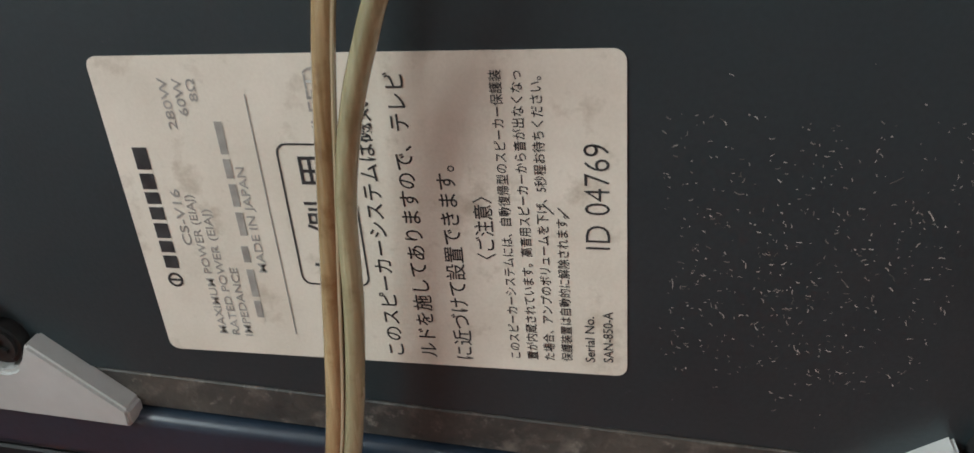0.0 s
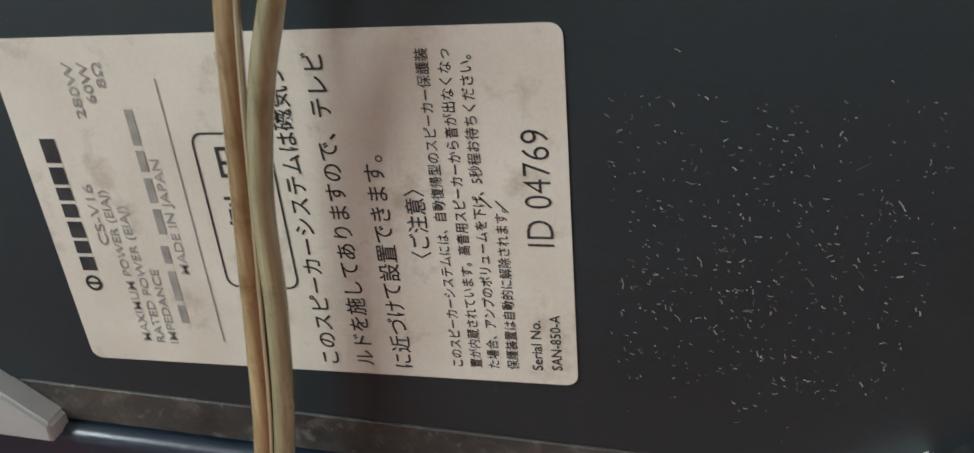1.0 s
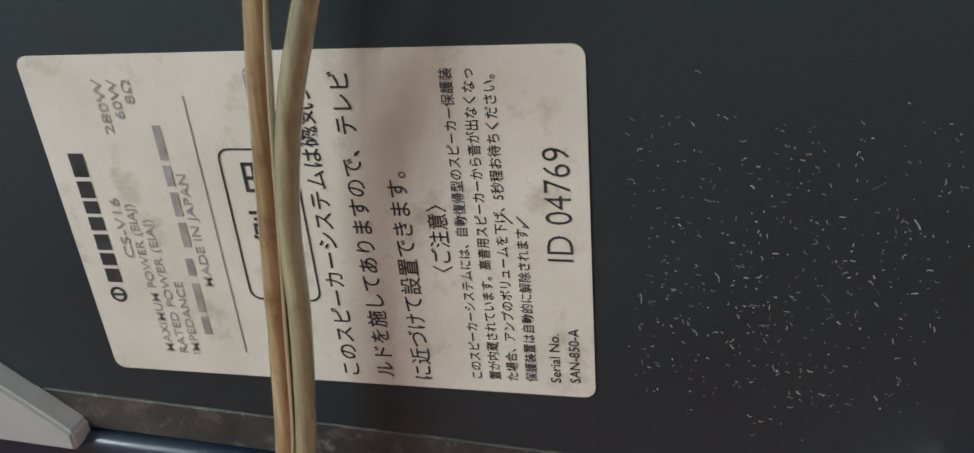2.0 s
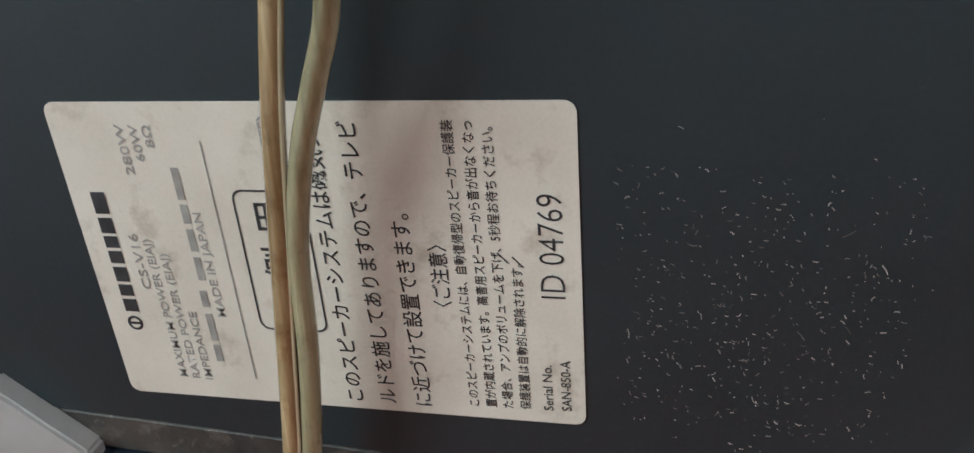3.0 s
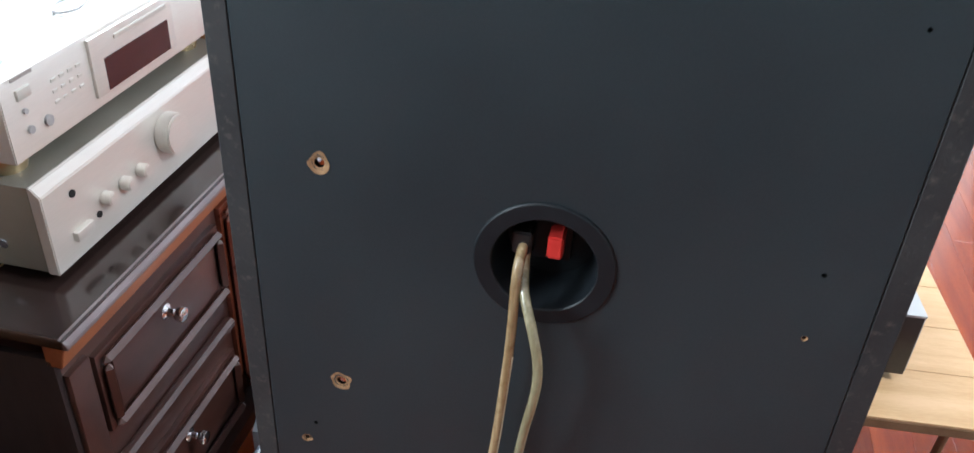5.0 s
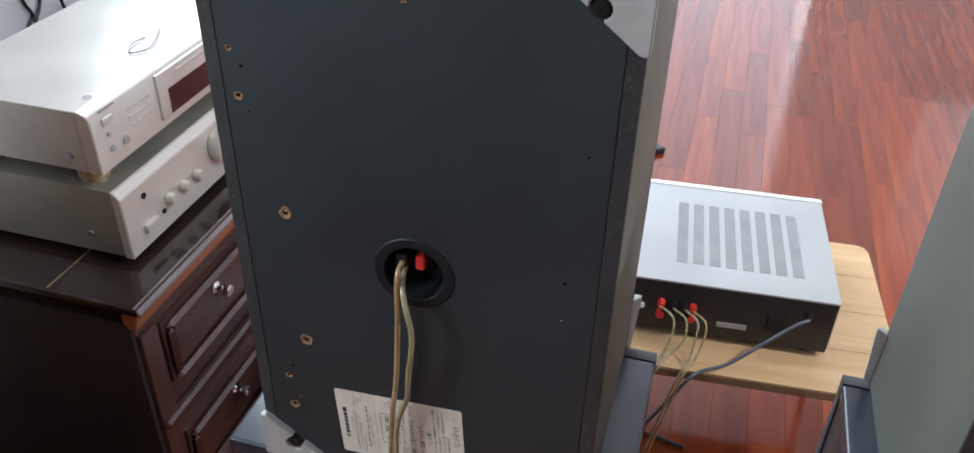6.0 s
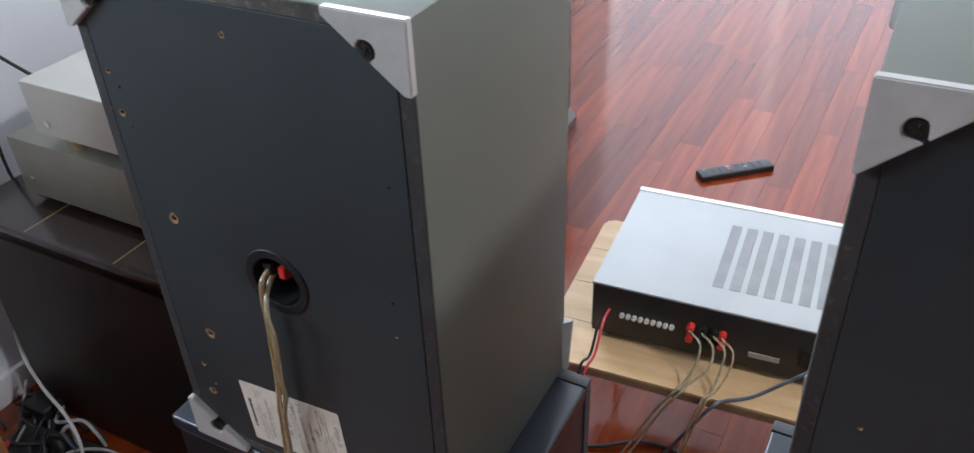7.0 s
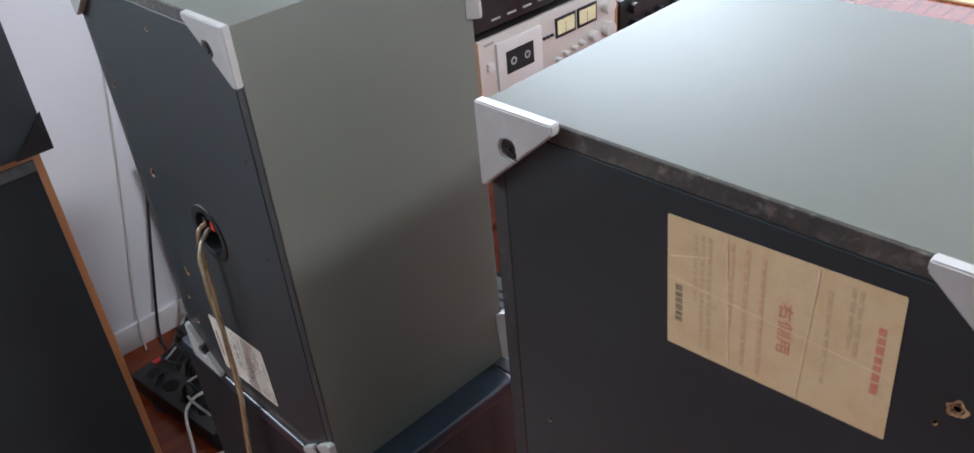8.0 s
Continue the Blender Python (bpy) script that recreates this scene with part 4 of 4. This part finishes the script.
am = thing("integrated_amplifier", "champagne integrated amplifier with round knobs on the sideboard", "amplifier", pose(-0.572, 0.372, SBZ))
D, W, H, F = 0.365, 0.43, 0.105, 0.016
part("cover", box(B(), (-D, 0, F), (-0.0142, W, F + H), 0.0015), BRONZE_GREY, am)
part("front_panel", prism(B(), [(-0.014, F - 0.002), (0, F - 0.002), (0, F + H - 0.010), (-0.010, F + H + 0.0006), (-0.014, F + H + 0.0006)], -0.001, W + 0.001, "y", 0.0012), CHAMPAGNE_FACE, am)
feet(am, (-0.33, -0.05), (0.05, 0.38), 0.022, F, GOLD_FOOT)
for y, z, r in ((0.094, 0.043, 0.0085), (0.131, 0.042, 0.0085), (0.166, 0.041, 0.0085)):
    part("knob", cyl(B(), (0.007, y, F + z), r, 0.014, "x", 20, bevel=0.0015), CHAMPAGNE_FACE, am)
part("volume_knob", cyl(B(), (0.010, 0.232, F + 0.060), 0.026, 0.020, "x", 32, bevel=0.002), CHAMPAGNE_FACE, am, "large round volume knob")
part("power_button", box(B(), (-0.001, 0.032, F + 0.022), (0.007, 0.062, F + 0.034), 0.002), CHAMPAGNE_FACE, am)
part("headphone_socket", cyl(B(), (0.0005, 0.080, F + 0.029), 0.004, 0.003, "x", 16), DEEP_BLACK, am)
part("indicator", cyl(B(), (0.0005, 0.045, F + 0.076), 0.0045, 0.003, "x", 16), DEEP_BLACK, am)
for x in (-0.06, -0.335):
    part("side_screw", cyl(B(), (x, -0.001, F + 0.030), 0.006, 0.003, "y", 16, bevel=0.0008), CHROME, am)

cd = thing("disc_player", "pale champagne disc player stacked on the amplifier", "disc player", pose(-0.586, 0.370, SBZ + F + H))
D, W, H, F = 0.262, 0.43, 0.088, 0.028
part("cover", box(B(), (-D, 0, F), (-0.0202, W, F + H), 0.0025, 3), CHAMPAGNE, cd)
part("front_panel", prism(B(), [(-0.020, F - 0.001), (0, F - 0.001), (0, F + H - 0.012), (-0.004, F + H - 0.004), (-0.016, F + H + 0.001), (-0.020, F + H + 0.001)], -0.001, W + 0.001, "y", 0.0012), CHAMPAGNE_FACE, cd)
feet(cd, (-0.21, -0.045), (0.035, 0.395), 0.021, F, GOLD_FOOT)
part("tray_surround", box(B(), (-0.001, 0.137, F + 0.012), (0.004, 0.306, F + 0.080), 0.0015), CHAMPAGNE_FACE, cd)
part("disc_tray", box(B(), (0.003, 0.182, F + 0.066), (0.0055, 0.292, F + 0.072), 0.0008, 1), CHAMPAGNE, cd)
part("display", box(B(), (0.003, 0.158, F + 0.014), (0.0046, 0.292, F + 0.052), 0.0005, 1), DISPLAY, cd, "dark red display window")
part("power_button", box(B(), (-0.001, 0.020, F + 0.060), (0.003, 0.040, F + 0.071), 0.001), CHAMPAGNE, cd)
part("brand_print", box(B(), (-0.0002, 0.018, F + 0.080), (0.0004, 0.050, F + 0.0835)), GREY_INK, cd)
for y, z, r in ((0.027, 0.047, 0.003), (0.029, 0.026, 0.0042), (0.056, 0.024, 0.0060)):
    part("button", cyl(B(), (0.001, y, F + z), r, 0.004, "x", 14), GREY_BUTTON, cd)
for i in range(4):
    for j in range(3):
        part("button", box(B(), (-0.001, 0.072 + i * 0.014, F + 0.034 + j * 0.012), (0.0012, 0.080 + i * 0.014, F + 0.038 + j * 0.012), 0.0006, 1), CHAMPAGNE, cd)
for x in (-0.045, -0.225):
    part("side_screw", cyl(B(), (x, -0.001, F + 0.022), 0.006, 0.003, "y", 16, bevel=0.0008), CHROME, cd)
for x, y in ((-0.03, 0.04),):
    part("top_screw", cyl(B(), (x, y, F + H), 0.006, 0.002, "z", 16), CHROME, cd)
top_z = SBZ + 0.121 + 0.116
run("loose_wire", [(-0.66, 0.60, top_z + 0.002), (-0.66, 0.57, top_z + 0.004), (-0.645, 0.545, top_z + 0.003), (-0.63, 0.565, top_z + 0.003), (-0.64, 0.60, top_z + 0.004), (-0.66, 0.64, top_z + 0.003)], 0.0016, GREY_CABLE, "short grey wire lying on the disc player")

# cassette deck further along
td = thing("cassette_deck", "silver cassette deck with cream level meters on the sideboard", "cassette deck", pose(-0.560, 0.826, SBZ))
D, W, H, F = 0.30, 0.422, 0.152, 0.022
part("cover", box(B(), (-D, 0.003, F), (-0.008, W - 0.003, F + H), 0.002), REAR_BLACK, td)
for y in (-0.012, W - 0.001):
    part("wood_cheek", box(B(), (-D, y, F - 0.004), (-0.002, y + 0.013, F + H), 0.002), OAK, td, "wood side cheek")
part("front_panel", box(B(), (-0.008, 0, F), (0, W, F + H), 0.0015), CHAMPAGNE_FACE, td)
feet(td, (-0.25, -0.05), (0.05, W - 0.05), 0.016, F, BLACK_PLASTIC)
lid = part("cassette_lid", box(B(), (0, 0.045, F + 0.030), (0.006, 0.175, F + 0.135), 0.002), SILVER_TRIM, td, "silver cassette lid")
part("window", box(B(), (0.006, 0.068, F + 0.064), (0.0072, 0.148, F + 0.112), 0.0005, 1), DEEP_BLACK, lid, "dark cassette window")
for y in (0.088, 0.128):
    bm = B()
    lathe(bm, (0.0074, y, F + 0.088), [(0.0085, 0), (0.0085, 0.0004), (0.0045, 0.0004), (0.0045, 0)], "x", 20)
    part("reel", bm, GREY_BUTTON, lid)
part("eject_button", box(B(), (0, 0.018, F + 0.085), (0.006, 0.036, F + 0.103), 0.002), SILVER_TRIM, td)
part("brand_print", box(B(), (0.0, 0.015, F + 0.138), (0.0005, 0.042, F + 0.143)), GREY_INK, td)
for y in (0.222, 0.292):
    me_ = part("level_meter", box(B(), (0, y, F + 0.088), (0.003, y + 0.064, F + 0.132), 0.001), BLACK_PLASTIC, td)
    part("dial", box(B(), (0.003, y + 0.005, F + 0.095), (0.0038, y + 0.059, F + 0.126), 0.0005, 1), METER, me_, "cream meter dial")
    part("needle", box(B(), (0.0038, y + 0.030, F + 0.097), (0.0041, y + 0.0312, F + 0.118)), INK, me_)
for i in range(6):
    part("lever", box(B(), (0, 0.048 + i * 0.0215, F + 0.010), (0.010, 0.066 + i * 0.0215, F + 0.022), 0.002), SILVER_TRIM, td)
for y, z, r in ((0.225, 0.042, 0.006), (0.250, 0.048, 0.006), (0.275, 0.052, 0.006), (0.300, 0.055, 0.006), (0.340, 0.058, 0.012), (0.390, 0.058, 0.017), (0.390, 0.112, 0.017)):
    part("knob", cyl(B(), (0.008, y, F + z), r, 0.018, "x", 22, bevel=0.001), SILVER_TRIM, td)
for i in range(3):
    part("small_switch", box(B(), (0, 0.182 + i * 0.012, F + 0.098), (0.005, 0.190 + i * 0.012, F + 0.104), 0.001), BLACK_PLASTIC, td)

def black_unit(name, label, m, d, w, h, knobs):
    u = thing(name, label, "hi-fi unit", m)
    part("cover", box(B(), (-d, 0, 0.012), (-0.006, w, 0.012 + h), 0.002), REAR_BLACK, u)
    part("front_panel", box(B(), (-0.006, -0.001, 0.010), (0, w + 0.001, 0.012 + h), 0.0015), BLACK_PLASTIC, u)
    feet(u, (-d + 0.04, -0.04), (0.04, w - 0.04), 0.014, 0.012, BLACK_PLASTIC)
    for y, z, r in knobs:
        part("knob", cyl(B(), (0.008, y, 0.012 + z), r, 0.018, "x", 22, bevel=0.001), BLACK_PLASTIC, u)
    for i in range(6):
        part("button", box(B(), (0, 0.05 + i * 0.045, 0.024), (0.003, 0.075 + i * 0.045, 0.028), 0.0006, 1), GREY_BUTTON, u)


black_unit("tuner", "black tuner stacked on the cassette deck", pose(-0.575, 0.83, SBZ + 0.174), 0.28, 0.41, 0.085, ((0.10, 0.05, 0.008), (0.13, 0.05, 0.008)))
black_unit("equaliser", "black unit with knobs at the sideboard's end", pose(-0.565, 1.275, SBZ), 0.30, 0.43, 0.11, ((0.04, 0.085, 0.014), (0.04, 0.045, 0.012), (0.10, 0.05, 0.010), (0.14, 0.05, 0.010), (0.2, 0.05, 0.010)))

# ---- oak loudspeaker with a black box on it ----
os_ = thing("oak_loudspeaker", "oak-veneered floor loudspeaker with black cloth grille", "loudspeaker", pose(-0.600, 0.026, 0))
OW, OD, OH = 0.31, 0.30, 0.742
part("cabinet", box(B(), (-OD, -OW, 0), (0, 0, OH), 0.003), OAK, os_)
part("grille", box(B(), (0, -OW + 0.012, 0.012), (0.0025, -0.012, OH - 0.030), 0.001), GRILLE, os_, "black cloth grille")
part("grille_edge", box(B(), (0, -OW + 0.012, OH - 0.0295), (0.003, -0.012, OH - 0.012), 0.001), GRILLE_TOP, os_, "dusty grey upper grille edge")
bs = thing("small_black_loudspeaker", "small black loudspeaker with corner guards on the oak one", "loudspeaker", pose(-0.585, 0.040, OH))
part("cabinet", box(B(), (-0.25, -0.26, 0.0), (0, 0, 0.46), 0.004), BLACK_PANEL, bs)
for sz, z in ((1, 0.0), (-1, 0.46)):
    bm = B()
    prism(bm, [(0.002, z - sz * 0.001), (-0.05, z - sz * 0.001), (0.002, z + sz * 0.055)], -0.001, 0.003, "x", 0.0008)
    part("corner_guard", bm, BLACK_PLASTIC, bs)

# ---- things lying behind the boxes ----
ps = thing("power_strip", "wide black power strip lying on the floor among cables", "power strip", pose(-0.815, 0.180, 0, 0, 0, 6))
part("case", box(B(), (-0.15, -0.062, 0), (0.15, 0.062, 0.046), 0.006, 3), BLACK_PLASTIC, ps)
for i in range(4):
    for j in range(2):
        part("outlet", cyl(B(), (-0.105 + i * 0.062, -0.028 + j * 0.056, 0.0465), 0.017, 0.002, "z", 20), DEEP_BLACK, ps)
part("switch", box(B(), (-0.142, -0.01, 0.045), (-0.128, 0.01, 0.050), 0.002), RED_PLASTIC, ps)
for x, y in ((-0.84, 0.20), (-0.79, 0.16)):
    pl = thing("plug", "black mains plug in the power strip", "plug", pose(x, y, 0.0465), "plugs in the power strip")
    part("body", lathe(B(), (0, 0, 0), [(0.0001, 0), (0.015, 0), (0.016, 0.012), (0.011, 0.028), (0.005, 0.036), (0.0001, 0.037)], "z", 18), BLACK_PLASTIC, pl)
single("plug_adapter", box(B(), (-0.985, 0.235, 0), (-0.925, 0.282, 0.075), 0.008, 3), BLACK_PLASTIC, "black plug adapter on the floor", "adapter")
rnd = random.Random(21)
run("white_cable", [(-1.06, 0.315, 0.16), (-1.02, 0.292, 0.12), (-0.95, 0.268, 0.095), (-0.88, 0.250, 0.080), (-0.82, 0.225, 0.066), (-0.775, 0.190, 0.058), (-0.77, 0.155, 0.056), (-0.745, 0.125, 0.050), (-0.70, 0.105, 0.020), (-0.64, 0.085, 0.006), (-0.5, 0.06, 0.006)], 0.0034, WHITE_CABLE, "thick white mains cable across the power strip")
run("grey_cable", [(-0.70, 0.235, 0.050), (-0.76, 0.235, 0.058), (-0.815, 0.205, 0.060), (-0.82, 0.165, 0.056), (-0.77, 0.150, 0.060), (-0.70, 0.160, 0.040), (-0.64, 0.150, 0.010), (-0.52, 0.13, 0.006)], 0.0030, GREY_CABLE, "looped grey cable over the power strip")
for k, y in enumerate((0.085, 0.105, 0.125)):
    run("thin_cable", [(-0.70 + 0.02 * k, y - 0.02, 0.004), (-0.63, y + 0.01 * k, 0.012), (-0.58, y - 0.015, 0.006), (-0.50, y + 0.02, 0.004), (-0.40, y + 0.03 * k, 0.004)], 0.0022, (WHITE_CABLE, WIRE_B, WHITE_CABLE)[k], "thin pale cable on the floor", "cable", "pale cables on the floor")
for k in range(16):
    a = [(-1.05 + rnd.uniform(0, 0.05), 0.27 + rnd.uniform(-0.02, 0.03), rnd.uniform(0.01, 0.06))]
    x, y = -1.0, 0.25
    for j in range(6):
        x, y = x + rnd.uniform(0.01, 0.045), y + rnd.uniform(-0.045, 0.035)
        a.append((x, min(y, 0.275), rnd.uniform(0.006, 0.07)))
    a[-1] = (a[-1][0], a[-1][1], 0.005)
    run("tangled_cable", a, rnd.choice((0.0028, 0.0035)), rnd.choice((BLACK_CABLE, BLACK_CABLE, GREY_CABLE, BLUE_GREY_CABLE)), "cable in a tangle on the floor by the wall", "cable", "tangled cables by the wall")
run("wall_cable", [(-1.085, 0.41, 1.25), (-1.088, 0.385, 0.85), (-1.085, 0.335, 0.50), (-1.080, 0.265, 0.20), (-1.070, 0.225, 0.04), (-1.03, 0.21, 0.005)], 0.003, BLACK_CABLE, "black cable hanging down the white wall", "cable", "cables on the wall")
run("wall_cable", [(-1.085, 0.52, 1.25), (-1.085, 0.46, 0.80), (-1.075, 0.43, 0.50), (-1.06, 0.43, 0.40)], 0.003, BLACK_CABLE, "black cable hanging behind the hi-fi", "cable", "cables on the wall")
run("wall_cable", [(-1.09, 0.36, 0.95), (-1.09, 0.27, 0.45), (-1.085, 0.20, 0.12), (-1.06, 0.18, 0.005)], 0.0022, WHITE_CABLE, "thin white cable down the wall", "cable", "cables on the wall")
run("player_cable", [(-0.85, 0.46, 0.64), (-0.90, 0.44, 0.66), (-0.98, 0.40, 0.73), (-1.06, 0.36, 0.80), (-1.085, 0.33, 0.90)], 0.003, BLACK_CABLE, "black cable rising from the disc player", "cable", "cables on the wall")
run("wall_cable", [(-1.09, 0.825, 0.74), (-1.092, 0.832, 0.63), (-1.090, 0.845, 0.59), (-1.092, 0.826, 0.565), (-1.09, 0.81, 0.50), (-1.08, 0.80, SBZ + 0.01)], 0.0035, BLACK_CABLE, "black cable hanging behind the disc player", "cable", "cables on the wall")
run("wall_cable", [(-1.085, 0.885, 0.72), (-1.088, 0.872, 0.615), (-1.086, 0.842, 0.572), (-1.085, 0.83, 0.52), (-1.075, 0.83, SBZ + 0.01)], 0.0035, BLACK_CABLE, "black cable hanging behind the disc player", "cable", "cables on the wall")
run("wall_cable", [(-1.088, 0.915, 0.72), (-1.088, 0.923, 0.60), (-1.085, 0.928, 0.56), (-1.08, 0.93, SBZ + 0.01)], 0.0035, BLACK_CABLE, "black cable hanging behind the disc player", "cable", "cables on the wall")
run("player_cable", [(-0.94, 0.45, 0.52), (-0.97, 0.44, 0.535), (-0.99, 0.42, 0.50), (-0.985, 0.41, SBZ + 0.004), (-0.95, 0.41, SBZ + 0.004)], 0.003, BLACK_CABLE, "black cable behind the amplifier", "cable", "cables on the wall")


# ---- room ----
T = 0.15


def west_wall():
    bm = B()
    ys = (ROOM_Y0 - T, -1.14, -0.36, 1.1, 3.0, ROOM_Y1 + T)
    for k in (0, 2, 4):
        box(bm, (ROOM_X0 - T, ys[k], 0), (ROOM_X0, ys[k + 1], ROOM_H))
    box(bm, (ROOM_X0 - T, ys[1], 0), (ROOM_X0, ys[2], 1.13)), box(bm, (ROOM_X0 - T, ys[1], 1.97), (ROOM_X0, ys[2], ROOM_H))
    box(bm, (ROOM_X0 - T, ys[3], 0), (ROOM_X0, ys[4], 0.95)), box(bm, (ROOM_X0 - T, ys[3], 2.5), (ROOM_X0, ys[4], ROOM_H))
    return structure("wall_west", bm, WALL, "white painted wall behind the sideboard", "wall")


west_wall()
bm = B()
for u0, u1, w0, w1 in ((ROOM_X0, -1.09, 0, ROOM_H), (0.51, 1.1, 0, ROOM_H), (1.5, ROOM_X1, 0, ROOM_H), (-1.09, 0.51, 0, 0.05), (-1.09, 0.51, 2.25, ROOM_H), (1.1, 1.5, 0, 0.5), (1.1, 1.5, 1.4, ROOM_H)):
    box(bm, (u0, ROOM_Y1, w0), (u1, ROOM_Y1 + T, w1))
structure("wall_north", bm, WALL, "white wall with a tall and a narrow window", "wall")
# The south wall is unseen; its dark colour is there to cut fill light.
structure("wall_south", box(B(), (ROOM_X0, ROOM_Y0 - T, 0), (ROOM_X1, ROOM_Y0, ROOM_H)), SOUTH_WALL, "unseen plain wall, darkened to cut bounce light", "wall")
structure("wall_east", box(B(), (ROOM_X1, ROOM_Y0 - T, 0), (ROOM_X1 + T, ROOM_Y1 + T, ROOM_H)), WALL, "plain white painted wall", "wall")
structure("ceiling", box(B(), (ROOM_X0 - T, ROOM_Y0 - T, ROOM_H), (ROOM_X1 + T, ROOM_Y1 + T, ROOM_H + 0.12)), CEIL, "white ceiling")


def window(name, axis, at, a, b, z0, z1):
    bm = B()
    f = 0.05
    for u0, u1, w0, w1 in ((a, a + f, z0, z1), (b - f, b, z0, z1), (a + f, b - f, z0, z0 + f), (a + f, b - f, z1 - f, z1), ((a + b) / 2 - f / 2, (a + b) / 2 + f / 2, z0 + f, z1 - f)):
        if axis == "y":
            box(bm, (u0, at - 0.03, w0), (u1, at + 0.03, w1), 0.003)
        else:
            box(bm, (at - 0.03, u0, w0), (at + 0.03, u1, w1), 0.003)
    return structure(name, bm, TRIM, "white window frame in the wall", "window")


window("window_1", "y", ROOM_Y1 + 0.09, -1.09, 0.51, 0.05, 2.25)
window("window_2", "x", ROOM_X0 - 0.09, -1.14, -0.36, 1.13, 1.97)
window("window_3", "x", ROOM_X0 - 0.09, 1.1, 3.0, 0.95, 2.5)
window("window_4", "y", ROOM_Y1 + 0.09, 1.1, 1.5, 0.5, 1.4)
structure("threshold", box(B(), (-1.08, 3.25, 0.0), (0.45, ROOM_Y1 - 0.003, 0.010), 0.003), BOARD, "pale wooden threshold board under the tall window", "threshold")
dome = thing("ceiling_light", "round white ceiling light", "ceiling light", pose(1.95, 0.25, ROOM_H))
part("base", cyl(B(), (0, 0, -0.015), 0.19, 0.03, "z", 36, bevel=0.004), TRIM, dome)
bm = B()
lathe(bm, (0, 0, 0), [(0.185, -0.03), (0.185, -0.078), (0.175, -0.082), (0.172, -0.076), (0.172, -0.03)], "z", 40)
part("shade_ring", bm, TRIM, dome)
structure("baseboard", box(B(), (ROOM_X0, ROOM_Y0, 0), (ROOM_X0 + 0.012, ROOM_Y1, 0.062), 0.003), TRIM, "white painted baseboard", "baseboard")

# floor: long red-brown boards with open joints
fl = structure("floor", box(B(), (ROOM_X0, ROOM_Y0, -0.05), (ROOM_X1, ROOM_Y1, -0.004)), JOINT, "red-brown hardwood strip floor", "floor")
PW = 0.068


def plank_mesh(ln):
    return mesh_of("plank", box(B(), (-PW / 2 + 0.0001, 0.0001, -0.004), (PW / 2 - 0.0001, ln - 0.0001, 0.0), 0.0003, 1), PLANK, False)


rnd = random.Random(4)
LENGTHS = (0.46, 0.62, 0.80)
MESHES = [plank_mesh(v) for v in LENGTHS]
rest = B()
cols = int((ROOM_X1 - ROOM_X0) / PW)
for c in range(cols + 1):
    x = ROOM_X0 + (c + 0.5) * PW
    if x + PW / 2 > ROOM_X1:
        continue
    y = ROOM_Y0 - rnd.uniform(0, 0.5)
    while y < ROOM_Y1:
        k = rnd.randrange(3)
        if y < ROOM_Y0 or y + LENGTHS[k] > ROOM_Y1:
            a, b = max(y, ROOM_Y0), min(y + LENGTHS[k], ROOM_Y1)
            box(rest, (x - PW / 2 + 0.0004, a + 0.0004, -0.004), (x + PW / 2 - 0.0004, b - 0.0004, 0.0))
        elif -0.75 < x < 1.3 and 0.2 < y < 3.4:
            ob = new("plank", MESHES[k])
            ob.location = (x, y, 0)
            ob.parent = fl
        else:
            box(rest, (x - PW / 2 + 0.0004, y + 0.0004, -0.004), (x + PW / 2 - 0.0004, y + LENGTHS[k] - 0.0004, 0.0))
        y += LENGTHS[k]
far = part("far_planks", rest, PLANK, fl)
tagged(far, kind="stuff")
